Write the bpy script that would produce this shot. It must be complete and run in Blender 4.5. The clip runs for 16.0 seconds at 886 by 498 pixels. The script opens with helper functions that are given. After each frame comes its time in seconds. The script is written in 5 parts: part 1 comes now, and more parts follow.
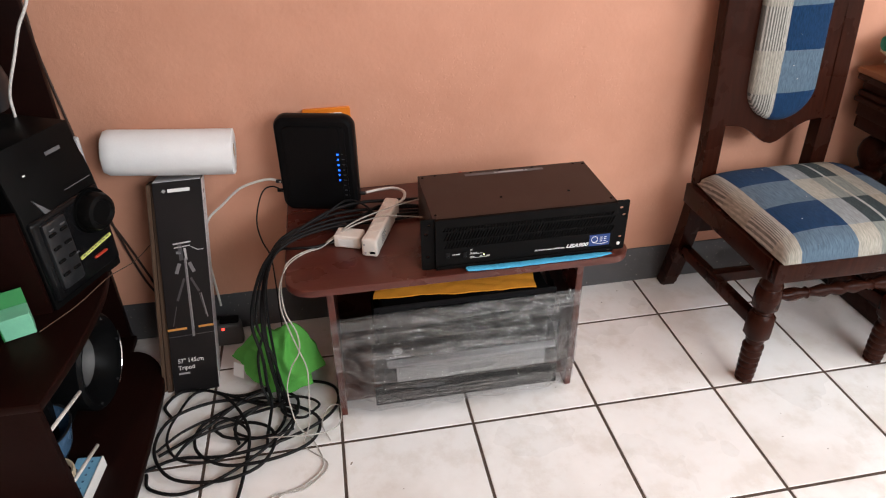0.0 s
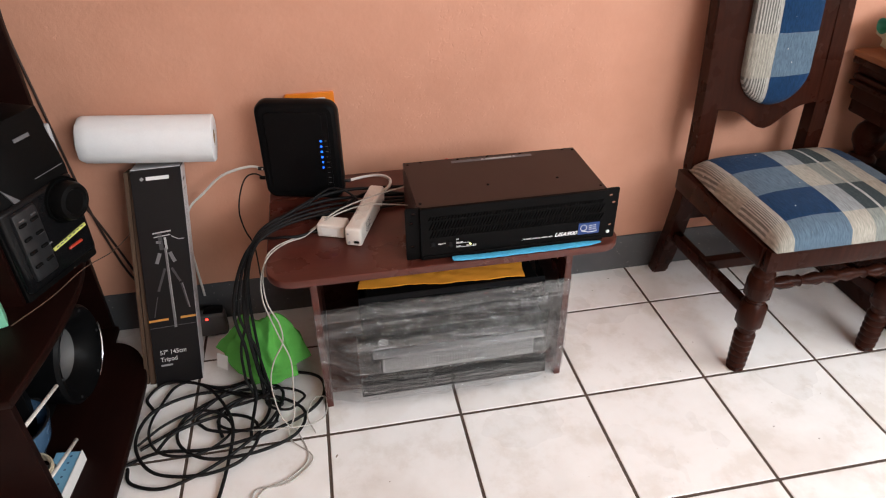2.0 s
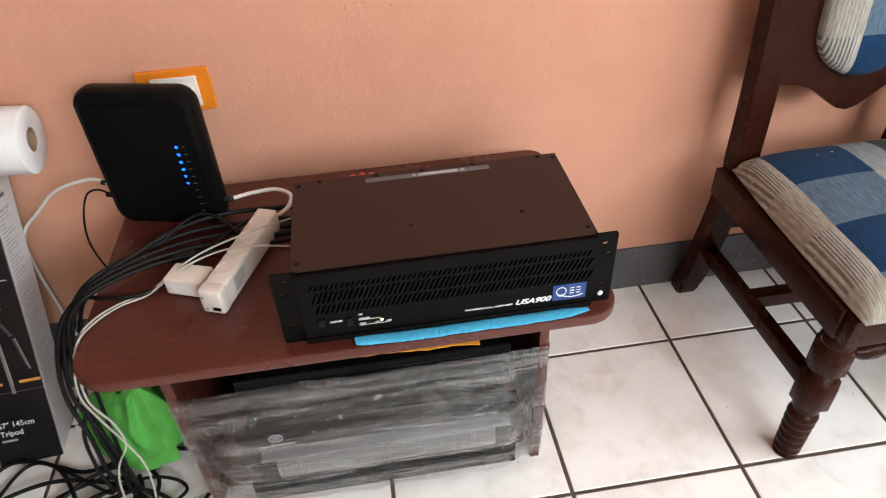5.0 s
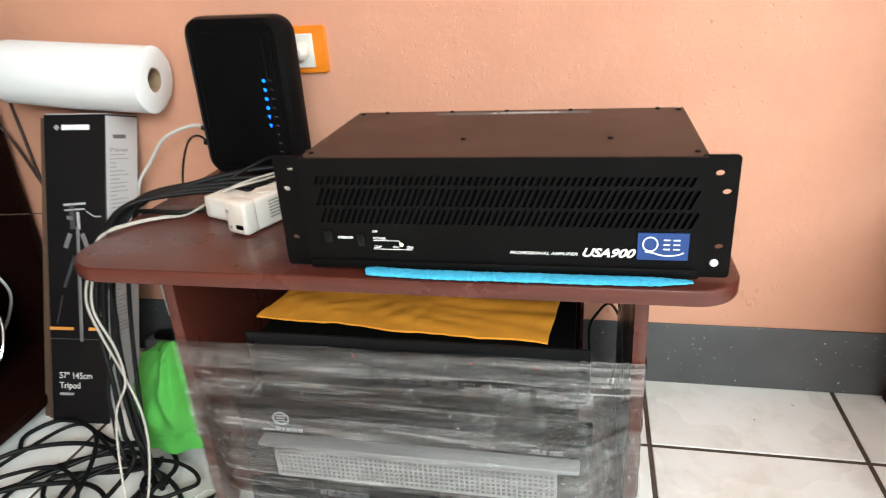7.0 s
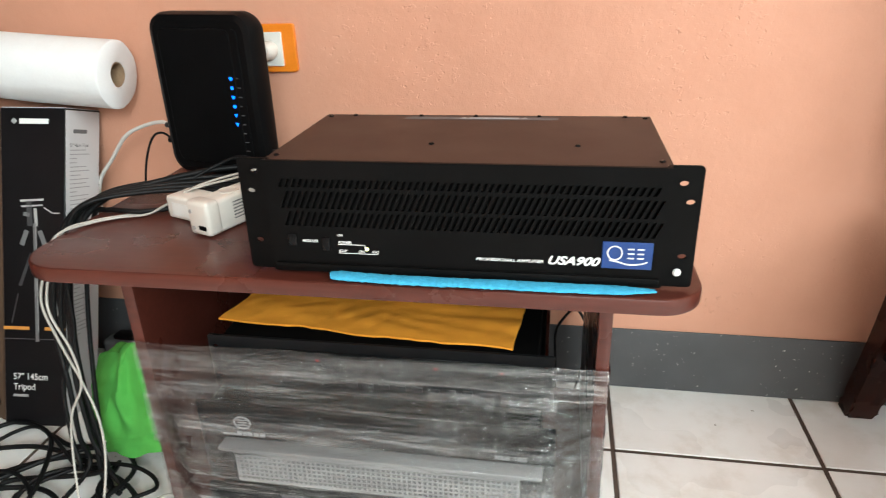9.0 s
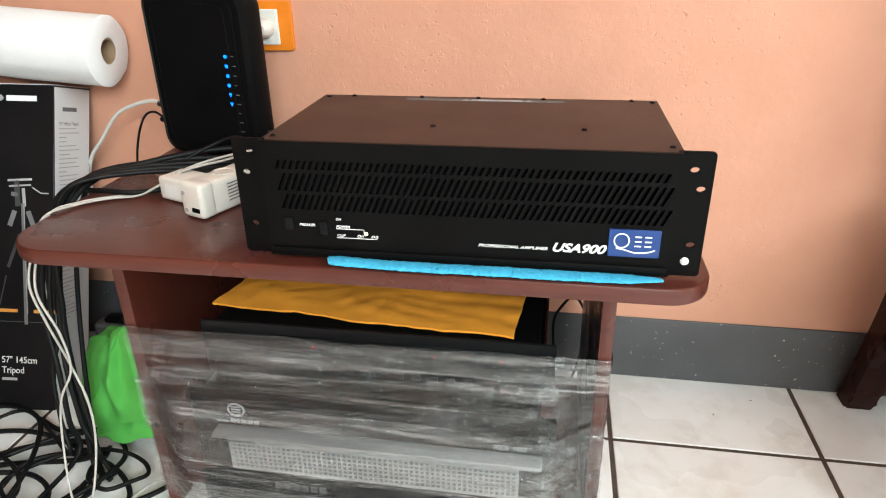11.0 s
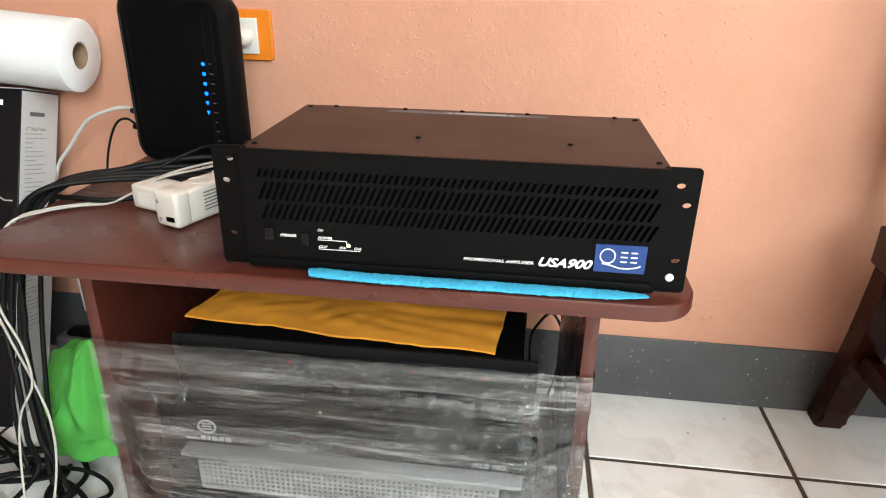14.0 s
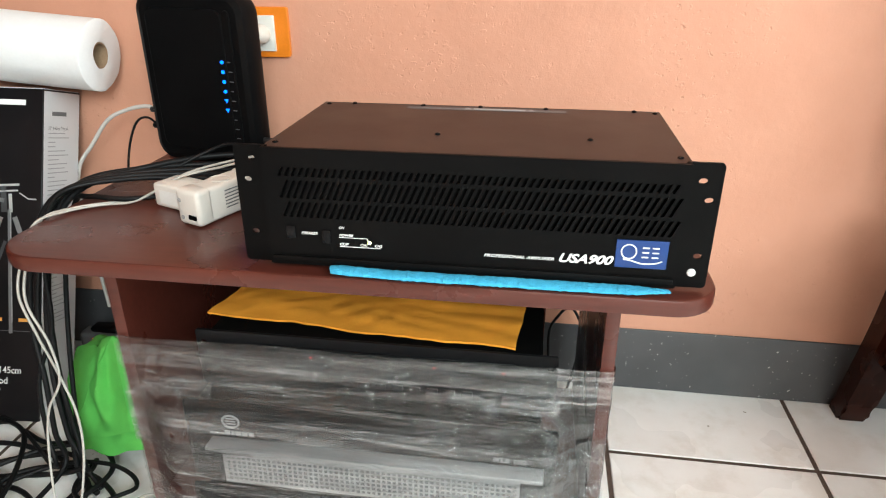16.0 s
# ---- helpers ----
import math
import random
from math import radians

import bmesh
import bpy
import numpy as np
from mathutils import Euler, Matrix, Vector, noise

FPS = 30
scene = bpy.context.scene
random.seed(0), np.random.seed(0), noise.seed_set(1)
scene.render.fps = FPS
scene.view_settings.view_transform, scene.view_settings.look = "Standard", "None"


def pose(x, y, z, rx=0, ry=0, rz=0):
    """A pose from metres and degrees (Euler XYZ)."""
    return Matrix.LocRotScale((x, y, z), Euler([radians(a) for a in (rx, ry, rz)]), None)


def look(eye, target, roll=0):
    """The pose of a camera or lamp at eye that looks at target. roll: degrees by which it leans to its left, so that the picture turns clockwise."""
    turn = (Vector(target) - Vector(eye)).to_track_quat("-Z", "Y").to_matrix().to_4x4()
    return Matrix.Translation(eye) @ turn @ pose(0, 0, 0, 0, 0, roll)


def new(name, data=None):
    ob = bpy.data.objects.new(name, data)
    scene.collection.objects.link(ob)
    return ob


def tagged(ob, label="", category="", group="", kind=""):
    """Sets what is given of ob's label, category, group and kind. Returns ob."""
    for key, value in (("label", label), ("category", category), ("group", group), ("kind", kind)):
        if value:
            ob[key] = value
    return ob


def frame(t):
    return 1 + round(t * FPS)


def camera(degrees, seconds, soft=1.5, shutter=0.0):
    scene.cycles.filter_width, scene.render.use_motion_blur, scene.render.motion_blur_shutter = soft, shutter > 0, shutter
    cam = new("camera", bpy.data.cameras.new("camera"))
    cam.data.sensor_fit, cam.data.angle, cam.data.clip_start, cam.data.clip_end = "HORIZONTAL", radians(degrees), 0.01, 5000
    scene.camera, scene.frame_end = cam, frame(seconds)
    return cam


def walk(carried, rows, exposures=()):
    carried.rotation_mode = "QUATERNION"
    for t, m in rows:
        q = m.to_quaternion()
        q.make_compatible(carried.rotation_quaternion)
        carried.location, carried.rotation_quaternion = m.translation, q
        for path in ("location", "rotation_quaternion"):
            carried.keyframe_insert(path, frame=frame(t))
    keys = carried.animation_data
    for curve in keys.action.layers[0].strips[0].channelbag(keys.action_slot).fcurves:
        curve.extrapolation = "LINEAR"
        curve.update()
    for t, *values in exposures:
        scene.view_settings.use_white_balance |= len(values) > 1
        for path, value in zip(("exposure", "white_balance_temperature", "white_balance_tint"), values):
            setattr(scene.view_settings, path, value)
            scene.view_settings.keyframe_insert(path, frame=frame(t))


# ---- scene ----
cam = camera(67.3, 16.0, soft=1.1, shutter=0.4)
PATH = [
    (0, (0.058, -1.189, 1.307), (0.347, 0.48, 0.243), -0.9),
    (0.5, (0.063, -1.186, 1.311), (0.377, 0.471, 0.236), -0.8),
    (1, (0.066, -1.189, 1.314), (0.395, 0.474, 0.252), -1.0),
    (1.5, (0.066, -1.186, 1.315), (0.391, 0.471, 0.243), -1.3),
    (2, (0.084, -1.157, 1.296), (0.384, 0.484, 0.193), -0.8),
    (2.5, (0.127, -1.124, 1.307), (0.365, 0.558, 0.251), -0.6),
    (3, (0.146, -1.086, 1.298), (0.379, 0.559, 0.186), 0.2),
    (3.5, (0.151, -1.057, 1.288), (0.341, 0.562, 0.129), -0.8),
    (4, (0.24, -0.958, 1.25), (0.316, 0.649, 0.061), -0.8),
    (4.5, (0.283, -0.771, 1.182), (0.515, 0.763, -0.081), -0.9),
    (4.7, (0.323, -0.687, 1.194), (0.543, 0.836, -0.084), -2.0),
    (6.8, (0.538, -0.554, 0.768), (0.244, 1.222, -0.102), -1.9),
    (7, (0.561, -0.604, 0.785), (0.141, 1.178, -0.019), -3.9),
    (7.5, (0.565, -0.655, 0.799), (0.235, 1.168, 0.045), -1.3),
    (8, (0.548, -0.658, 0.807), (0.085, 1.186, 0.187), -3.1),
    (8.5, (0.535, -0.612, 0.814), (0.123, 1.177, 0.02), -4.7),
    (9, (0.565, -0.597, 0.788), (0.231, 1.202, -0.019), -1.9),
    (9.2, (0.575, -0.59, 0.789), (0.266, 1.214, -0.017), -2.2),
    (11.3, (0.552, -0.575, 0.779), (0.24, 1.206, -0.076), -1.0),
    (11.5, (0.556, -0.568, 0.778), (0.259, 1.214, -0.079), -1.4),
    (12, (0.548, -0.571, 0.775), (0.283, 1.213, -0.091), -0.9),
    (12.5, (0.539, -0.573, 0.771), (0.261, 1.219, -0.071), -0.3),
    (13, (0.533, -0.578, 0.773), (0.243, 1.213, -0.067), -0.2),
    (13.5, (0.537, -0.575, 0.774), (0.263, 1.224, -0.054), 0.7),
    (14, (0.536, -0.574, 0.772), (0.314, 1.245, -0.029), 1.0),
    (14.5, (0.533, -0.573, 0.772), (0.288, 1.231, -0.055), 1.0),
    (15, (0.536, -0.569, 0.774), (0.29, 1.235, -0.054), 0.3),
    (15.5, (0.533, -0.572, 0.773), (0.297, 1.242, -0.036), 0.7),
    (16, (0.53, -0.575, 0.777), (0.266, 1.229, -0.046), 0.0),
]
EXPOSURES = [(0.0, 0.0, 6500, 10), (3.5, 0.05, 6500, 10), (4.5, 0.12, 6450, 8), (7.0, 0.72, 6250, -2), (8.0, 0.45, 6250, -2), (9.0, 0.55, 6250, -2), (11.5, 0.64, 6250, -2), (16.0, 0.62, 6250, -2)]
walk(cam, [(t, look(eye, target, roll)) for t, eye, target, roll in PATH], EXPOSURES)

# ---- world and lights ----
WALL_Y = 0.537          # face of the wall behind everything
ROOM_X0, ROOM_X1, ROOM_Y0, ROOM_H = -1.0, 3.0, -3.0, 2.6
world = bpy.data.worlds.new("world")
scene.world = world
world.use_nodes = True
sky = world.node_tree.nodes.new("ShaderNodeTexSky")
sky.sky_type, sky.sun_disc, sky.sun_elevation, sky.sun_rotation = "NISHITA", False, radians(45), radians(120)
world.node_tree.links.new(sky.outputs[0], world.node_tree.nodes["Background"].inputs[0])
world.node_tree.nodes["Background"].inputs[1].default_value = 0.12


def window_lamp(name, m, w, h, watts, colour):
    data = bpy.data.lights.new(name, "AREA")
    data.shape, data.size, data.size_y, data.energy, data.color = "RECTANGLE", w, h, watts, colour
    ob = new(name, data)
    ob.matrix_world = m
    return ob


window_lamp("window_light_back", look((1.70, ROOM_Y0 + 0.03, 1.95), (1.0, 0.0, -0.3)), 1.7, 1.0, 87, (0.95, 0.975, 1.0))
window_lamp("window_light_side", look((ROOM_X1 - 0.03, -1.2, 1.95), (1.0, -0.4, -0.2)), 1.5, 1.0, 43, (0.95, 0.975, 1.0))


# ---- materials ----
def nodes_of(name):
    mat = bpy.data.materials.new(name)
    mat.use_nodes = True
    nt = mat.node_tree
    return mat, nt, nt.nodes["Principled BSDF"]


def N(nt, kind, **kw):
    n = nt.nodes.new(kind)
    for key, value in kw.items():
        n.inputs[key.replace("_", " ")].default_value = value
    return n


def coords(nt, scale=(1, 1, 1), kind="Object"):
    tc, mp = nt.nodes.new("ShaderNodeTexCoord"), nt.nodes.new("ShaderNodeMapping")
    nt.links.new(tc.outputs[kind], mp.inputs[0])
    mp.inputs["Scale"].default_value = scale
    return mp.outputs[0]


def noise_of(nt, scale, stretch=(1, 1, 1), detail=4.0, rough=0.55):
    n = N(nt, "ShaderNodeTexNoise", Scale=scale, Detail=detail, Roughness=rough)
    nt.links.new(coords(nt, stretch), n.inputs["Vector"])
    return n.outputs["Fac"]


def ramp(nt, fac, stops, constant=False):
    r = nt.nodes.new("ShaderNodeValToRGB")
    r.color_ramp.interpolation = "CONSTANT" if constant else "LINEAR"
    els = r.color_ramp.elements
    while len(els) < len(stops):
        els.new(0.5)
    for el, (pos, col) in zip(els, stops):
        el.position, el.color = pos, (*col, 1) if len(col) == 3 else col
    nt.links.new(fac, r.inputs[0])
    return r.outputs[0]


def mix(nt, fac, a, b, how="MIX"):
    m = nt.nodes.new("ShaderNodeMix")
    m.data_type, m.blend_type = "RGBA", how
    for sock, value in ((m.inputs[0], fac), (m.inputs[6], a), (m.inputs[7], b)):
        if isinstance(value, (int, float)):
            sock.default_value = value
        elif isinstance(value, tuple):
            sock.default_value = (*value, 1)
        else:
            nt.links.new(value, sock)
    return m.outputs[2]


def bump(nt, bsdf, height, strength, distance):
    b = N(nt, "ShaderNodeBump", Strength=strength, Distance=distance)
    nt.links.new(height, b.inputs["Height"])
    nt.links.new(b.outputs[0], bsdf.inputs["Normal"])
    return b


def surface(name, colour, rough=0.5, metal=0.0, vary=0.12, scale=30.0, stretch=(1, 1, 1), fine=300.0, relief=0.1, depth=0.0005, spec=0.5, coat=0.0, rvary=0.12):
    """A plain surface with cloudy and fine variation of colour, gloss and relief."""
    mat, nt, bsdf = nodes_of(name)
    big, small = noise_of(nt, scale, stretch), noise_of(nt, fine, stretch, 3.0)
    dark, light = tuple(c * (1 - vary) for c in colour), tuple(min(1, c * (1 + vary)) for c in colour)
    col = ramp(nt, big, [(0.3, dark), (0.7, light)])
    col = mix(nt, 0.35, col, ramp(nt, small, [(0.3, dark), (0.7, light)]))
    nt.links.new(col, bsdf.inputs["Base Color"])
    r = N(nt, "ShaderNodeMapRange")
    r.inputs[3].default_value, r.inputs[4].default_value = max(0.02, rough - rvary), min(1, rough + rvary)
    nt.links.new(big, r.inputs[0])
    nt.links.new(r.outputs[0], bsdf.inputs["Roughness"])
    bsdf.inputs["Metallic"].default_value = metal
    bsdf.inputs["Specular IOR Level"].default_value = spec
    bsdf.inputs["Coat Weight"].default_value = coat
    if relief:
        bump(nt, bsdf, small, relief, depth)
    return mat


def wall_paint():
    mat, nt, bsdf = nodes_of("salmon_wall_paint")
    big, mid, fine = noise_of(nt, 1.3, detail=5), noise_of(nt, 9.0, detail=6, rough=0.6), noise_of(nt, 75.0, detail=6, rough=0.65)
    col = ramp(nt, big, [(0.3, (0.535, 0.262, 0.172)), (0.7, (0.59, 0.298, 0.200))])
    col = mix(nt, 0.4, col, ramp(nt, mid, [(0.35, (0.52, 0.253, 0.166)), (0.65, (0.60, 0.305, 0.207))]))
    nt.links.new(col, bsdf.inputs["Base Color"])
    bsdf.inputs["Roughness"].default_value = 0.55
    bsdf.inputs["Specular IOR Level"].default_value = 0.35
    blob = noise_of(nt, 95.0, detail=2.5)
    pits = ramp(nt, blob, [(0.315, (0, 0, 0)), (0.385, (1, 1, 1))])
    lumps = ramp(nt, noise_of(nt, 70.0, (1, 1, 1.3), 2.0), [(0.62, (0.5, 0.5, 0.5)), (0.68, (1, 1, 1))])
    rarely = ramp(nt, noise_of(nt, 4.5, detail=4), [(0.53, (0, 0, 0)), (0.66, (1, 1, 1))])
    marks = mix(nt, rarely, (0.75, 0.75, 0.75), mix(nt, 0.45, pits, lumps))
    height = mix(nt, 0.55, mix(nt, 0.5, fine, mid), marks)
    bump(nt, bsdf, height, 0.7, 0.0060)
    return mat


def band_paint():
    mat, nt, bsdf = nodes_of("grey_band_paint")
    big, speck = noise_of(nt, 5.0), noise_of(nt, 120.0, detail=2.0)
    patch = noise_of(nt, 6.0, detail=1.0)
    col = ramp(nt, big, [(0.3, (0.052, 0.052, 0.055)), (0.7, (0.085, 0.085, 0.088))])
    chips = ramp(nt, speck, [(0.685, (0, 0, 0)), (0.70, (1, 1, 1))])
    some = ramp(nt, patch, [(0.42, (0, 0, 0)), (0.5, (1, 1, 1))])
    col = mix(nt, mix(nt, 1.0, chips, some, "MULTIPLY"), col, (0.5, 0.48, 0.46))
    nt.links.new(col, bsdf.inputs["Base Color"])
    bsdf.inputs["Roughness"].default_value = 0.42
    bump(nt, bsdf, noise_of(nt, 40.0), 0.3, 0.002)
    return mat


def tile_glaze():
    mat, nt, bsdf = nodes_of("cream_tile_glaze")
    info = nt.nodes.new("ShaderNodeObjectInfo")
    tc = nt.nodes.new("ShaderNodeTexCoord")
    add = nt.nodes.new("ShaderNodeVectorMath")
    add.operation = "MULTIPLY_ADD"
    nt.links.new(info.outputs["Random"], add.inputs[0])
    add.inputs[1].default_value = (7.0, 13.0, 3.0)
    nt.links.new(tc.outputs["Object"], add.inputs[2])
    cloud = N(nt, "ShaderNodeTexNoise", Scale=9.0, Detail=6.0, Roughness=0.65)
    smudge = N(nt, "ShaderNodeTexNoise", Scale=3.0, Detail=4.0)
    dirt = N(nt, "ShaderNodeTexNoise", Scale=70.0, Detail=2.0)
    for n in (cloud, smudge, dirt):
        nt.links.new(add.outputs[0], n.inputs["Vector"])
    col = ramp(nt, cloud.outputs["Fac"], [(0.36, (0.77, 0.74, 0.705)), (0.5, (0.86, 0.845, 0.83)), (0.65, (0.885, 0.875, 0.865))])
    col = mix(nt, ramp(nt, smudge.outputs["Fac"], [(0.55, (0, 0, 0)), (0.75, (0.5, 0.5, 0.5))]), col, (0.60, 0.54, 0.49))
    col = mix(nt, ramp(nt, dirt.outputs["Fac"], [(0.77, (0, 0, 0)), (0.79, (1, 1, 1))]), col, (0.22, 0.17, 0.13))
    nt.links.new(col, bsdf.inputs["Base Color"])
    nt.links.new(ramp(nt, smudge.outputs["Fac"], [(0.3, (0.22,) * 3), (0.7, (0.42,) * 3)]), bsdf.inputs["Roughness"])
    bump(nt, bsdf, cloud.outputs["Fac"], 0.12, 0.002)
    return mat


def wood(name, dark, light, rough=0.35, along="X", size=1.0, coat=0.0, spec=0.4):
    mat, nt, bsdf = nodes_of(name)
    st = {"X": (0.06, 1, 1), "Y": (1, 0.06, 1), "Z": (1, 1, 0.06)}[along]
    grain = noise_of(nt, 120 * size, st, 5.0, 0.65)
    figure = noise_of(nt, 14 * size, st, 4.0)
    wear = noise_of(nt, 7.0, detail=6)
    col = ramp(nt, grain, [(0.35, dark), (0.65, light)])
    col = mix(nt, 0.45, col, ramp(nt, figure, [(0.3, dark), (0.7, light)]))
    nt.links.new(col, bsdf.inputs["Base Color"])
    nt.links.new(ramp(nt, wear, [(0.3, (rough - 0.1,) * 3), (0.7, (rough + 0.12,) * 3)]), bsdf.inputs["Roughness"])
    bsdf.inputs["Specular IOR Level"].default_value = spec
    bsdf.inputs["Coat Weight"].default_value = coat
    bsdf.inputs["Coat Roughness"].default_value = 0.2
    bump(nt, bsdf, grain, 0.08, 0.001)
    return mat


def plaid(name, across, along_axis, x0, x_span, y0, y_period, ribs=88.0, rib_dark=0.2):
    """Woven check: broad columns of blue, cream and green, crossed by alternating dark and pale rows."""
    mat, nt, bsdf = nodes_of(name)
    tc, sep = nt.nodes.new("ShaderNodeTexCoord"), nt.nodes.new("ShaderNodeSeparateXYZ")
    nt.links.new(tc.outputs["Object"], sep.inputs[0])
    warp = noise_of(nt, 6.0)

    def math_node(op, a, b):
        m = nt.nodes.new("ShaderNodeMath")
        m.operation = op
        for sock, v in zip(m.inputs, (a, b)):
            if isinstance(v, (int, float)):
                sock.default_value = v
            else:
                nt.links.new(v, sock)
        return m.outputs[0]

    wob = math_node("MULTIPLY", math_node("SUBTRACT", warp, 0.5), 0.012)
    u = math_node("DIVIDE", math_node("ADD", math_node("SUBTRACT", sep.outputs[across], x0), wob), x_span)
    v = math_node("FRACT", math_node("DIVIDE", math_node("ADD", math_node("SUBTRACT", sep.outputs[along_axis], y0), wob), y_period), 0.0)
    cream, navy, slate = (0.34, 0.325, 0.280), (0.009, 0.034, 0.088), (0.092, 0.140, 0.190)
    pale = [(0.0, cream), (0.135, slate), (0.42, cream), (0.54, (0.20, 0.22, 0.205)), (0.615, cream), (0.63, (0.20, 0.22, 0.205)), (0.70, cream), (0.79, slate)]
    deep = [(0.0, (0.36, 0.35, 0.32)), (0.135, navy), (0.42, (0.24, 0.26, 0.27)), (0.54, (0.035, 0.05, 0.055)), (0.615, (0.35, 0.36, 0.35)), (0.63, (0.035, 0.05, 0.055)), (0.70, (0.32, 0.29, 0.24)), (0.79, navy)]
    which = ramp(nt, v, [(0.0, (0, 0, 0)), (0.5, (1, 1, 1))], True)
    col = mix(nt, which, ramp(nt, u, pale, True), ramp(nt, u, deep, True))
    # fine dark ribs in the edge column
    straight = math_node("DIVIDE", math_node("SUBTRACT", sep.outputs[across], x0), x_span)
    rib = ramp(nt, math_node("FRACT", math_node("MULTIPLY", straight, ribs), 0.0), [(0.0, (rib_dark,) * 3), (0.52, (1.1, 1.1, 1.1))], True)
    edge = ramp(nt, u, [(0.0, (1, 1, 1)), (0.12, (0, 0, 0))], True)
    dark_rows = mix(nt, 1.0, edge, mix(nt, which, (0.35, 0.35, 0.35), (1, 1, 1)), "MULTIPLY")
    col = mix(nt, dark_rows, col, mix(nt, 1.0, col, rib, "MULTIPLY"))
    weave = noise_of(nt, 900.0, (1, 1, 1), 2.0)
    threads = noise_of(nt, 420.0, (1, 0.12, 0.12) if along_axis == 1 else (1, 1, 0.12), 2.0)
    col = mix(nt, 0.6, col, ramp(nt, threads, [(0.3, (0.45,) * 3), (0.7, (1.25,) * 3)]), "MULTIPLY")
    pill = ramp(nt, noise_of(nt, 90.0, detail=1.0), [(0.79, (0, 0, 0)), (0.81, (1, 1, 1))])
    col = mix(nt, pill, col, (0.6, 0.58, 0.54))
    nt.links.new(col, bsdf.inputs["Base Color"])
    bsdf.inputs["Roughness"].default_value = 0.95
    bsdf.inputs["Specular IOR Level"].default_value = 0.1
    bsdf.inputs["Sheen Weight"].default_value = 0.04
    bump(nt, bsdf, weave, 0.5, 0.0015)
    return mat


def film_plastic(name, haze):
    mat, nt, bsdf = nodes_of(name)
    out = nt.nodes["Material Output"]
    def torn(scale, stretch, twist, detail):
        n = N(nt, "ShaderNodeTexNoise", Scale=scale, Detail=detail, Roughness=0.62, Distortion=twist)
        nt.links.new(coords(nt, stretch), n.inputs["Vector"])
        return n.outputs["Fac"]

    streak = torn(19.0, (0.055, 1, 1.9), 0.35, 4.0)
    fine = torn(60.0, (0.04, 1, 1.0), 0.2, 5.0)
    crease = torn(13.0, (0.35, 1, 1.3), 1.2, 5.0)
    clear = nt.nodes.new("ShaderNodeBsdfTransparent")
    clear.inputs[0].default_value = (0.90, 0.90, 0.90, 1)
    bsdf.inputs["Base Color"].default_value = (0.72, 0.71, 0.70, 1)
    bsdf.inputs["Roughness"].default_value = 0.16
    bsdf.inputs["Specular IOR Level"].default_value = 0.9
    height = mix(nt, 0.5, streak, crease)
    height = mix(nt, 0.07, height, torn(42.0, (0.45, 1, 1.0), 1.8, 4.0))
    bump(nt, bsdf, height, 1.0, 0.034)
    lines = ramp(nt, streak, [(0.42, (0.0,) * 3), (0.56, (0.015,) * 3), (0.585, (0.17,) * 3), (0.60, (0.03,) * 3), (0.66, (0.03,) * 3), (0.74, (0.38,) * 3)])
    hair = ramp(nt, fine, [(0.50, (0.0,) * 3), (0.545, (0.075,) * 3), (0.57, (0.008,) * 3), (0.63, (0.02,) * 3), (0.66, (0.15,) * 3), (0.69, (0.02,) * 3)])
    cover = mix(nt, 1.0, lines, hair, "ADD")
    veil = ramp(nt, torn(5.5, (0.30, 1, 1.5), 0.6, 3.0), [(0.40, (haze,) * 3), (0.56, (haze * 1.4,) * 3), (0.70, (haze * 2.6,) * 3)])
    cover = mix(nt, 1.0, cover, veil, "ADD")
    lay = nt.nodes.new("ShaderNodeMixShader")
    nt.links.new(cover, lay.inputs[0])
    nt.links.new(clear.outputs[0], lay.inputs[1])
    nt.links.new(bsdf.outputs[0], lay.inputs[2])
    gloss = N(nt, "ShaderNodeBsdfGlossy", Roughness=0.07)
    nt.links.new(bsdf.inputs["Normal"].links[0].from_socket, gloss.inputs["Normal"])
    fres = N(nt, "ShaderNodeFresnel", IOR=1.45)
    nt.links.new(bsdf.inputs["Normal"].links[0].from_socket, fres.inputs["Normal"])
    top = nt.nodes.new("ShaderNodeMixShader")
    nt.links.new(fres.outputs[0], top.inputs[0])
    nt.links.new(lay.outputs[0], top.inputs[1])
    nt.links.new(gloss.outputs[0], top.inputs[2])
    nt.links.new(top.outputs[0], out.inputs["Surface"])
    return mat


def glow(name, colour, strength):
    mat, nt, bsdf = nodes_of(name)
    bsdf.inputs["Base Color"].default_value = (*colour, 1)
    bsdf.inputs["Emission Color"].default_value = (*colour, 1)
    bsdf.inputs["Emission Strength"].default_value = strength
    return mat


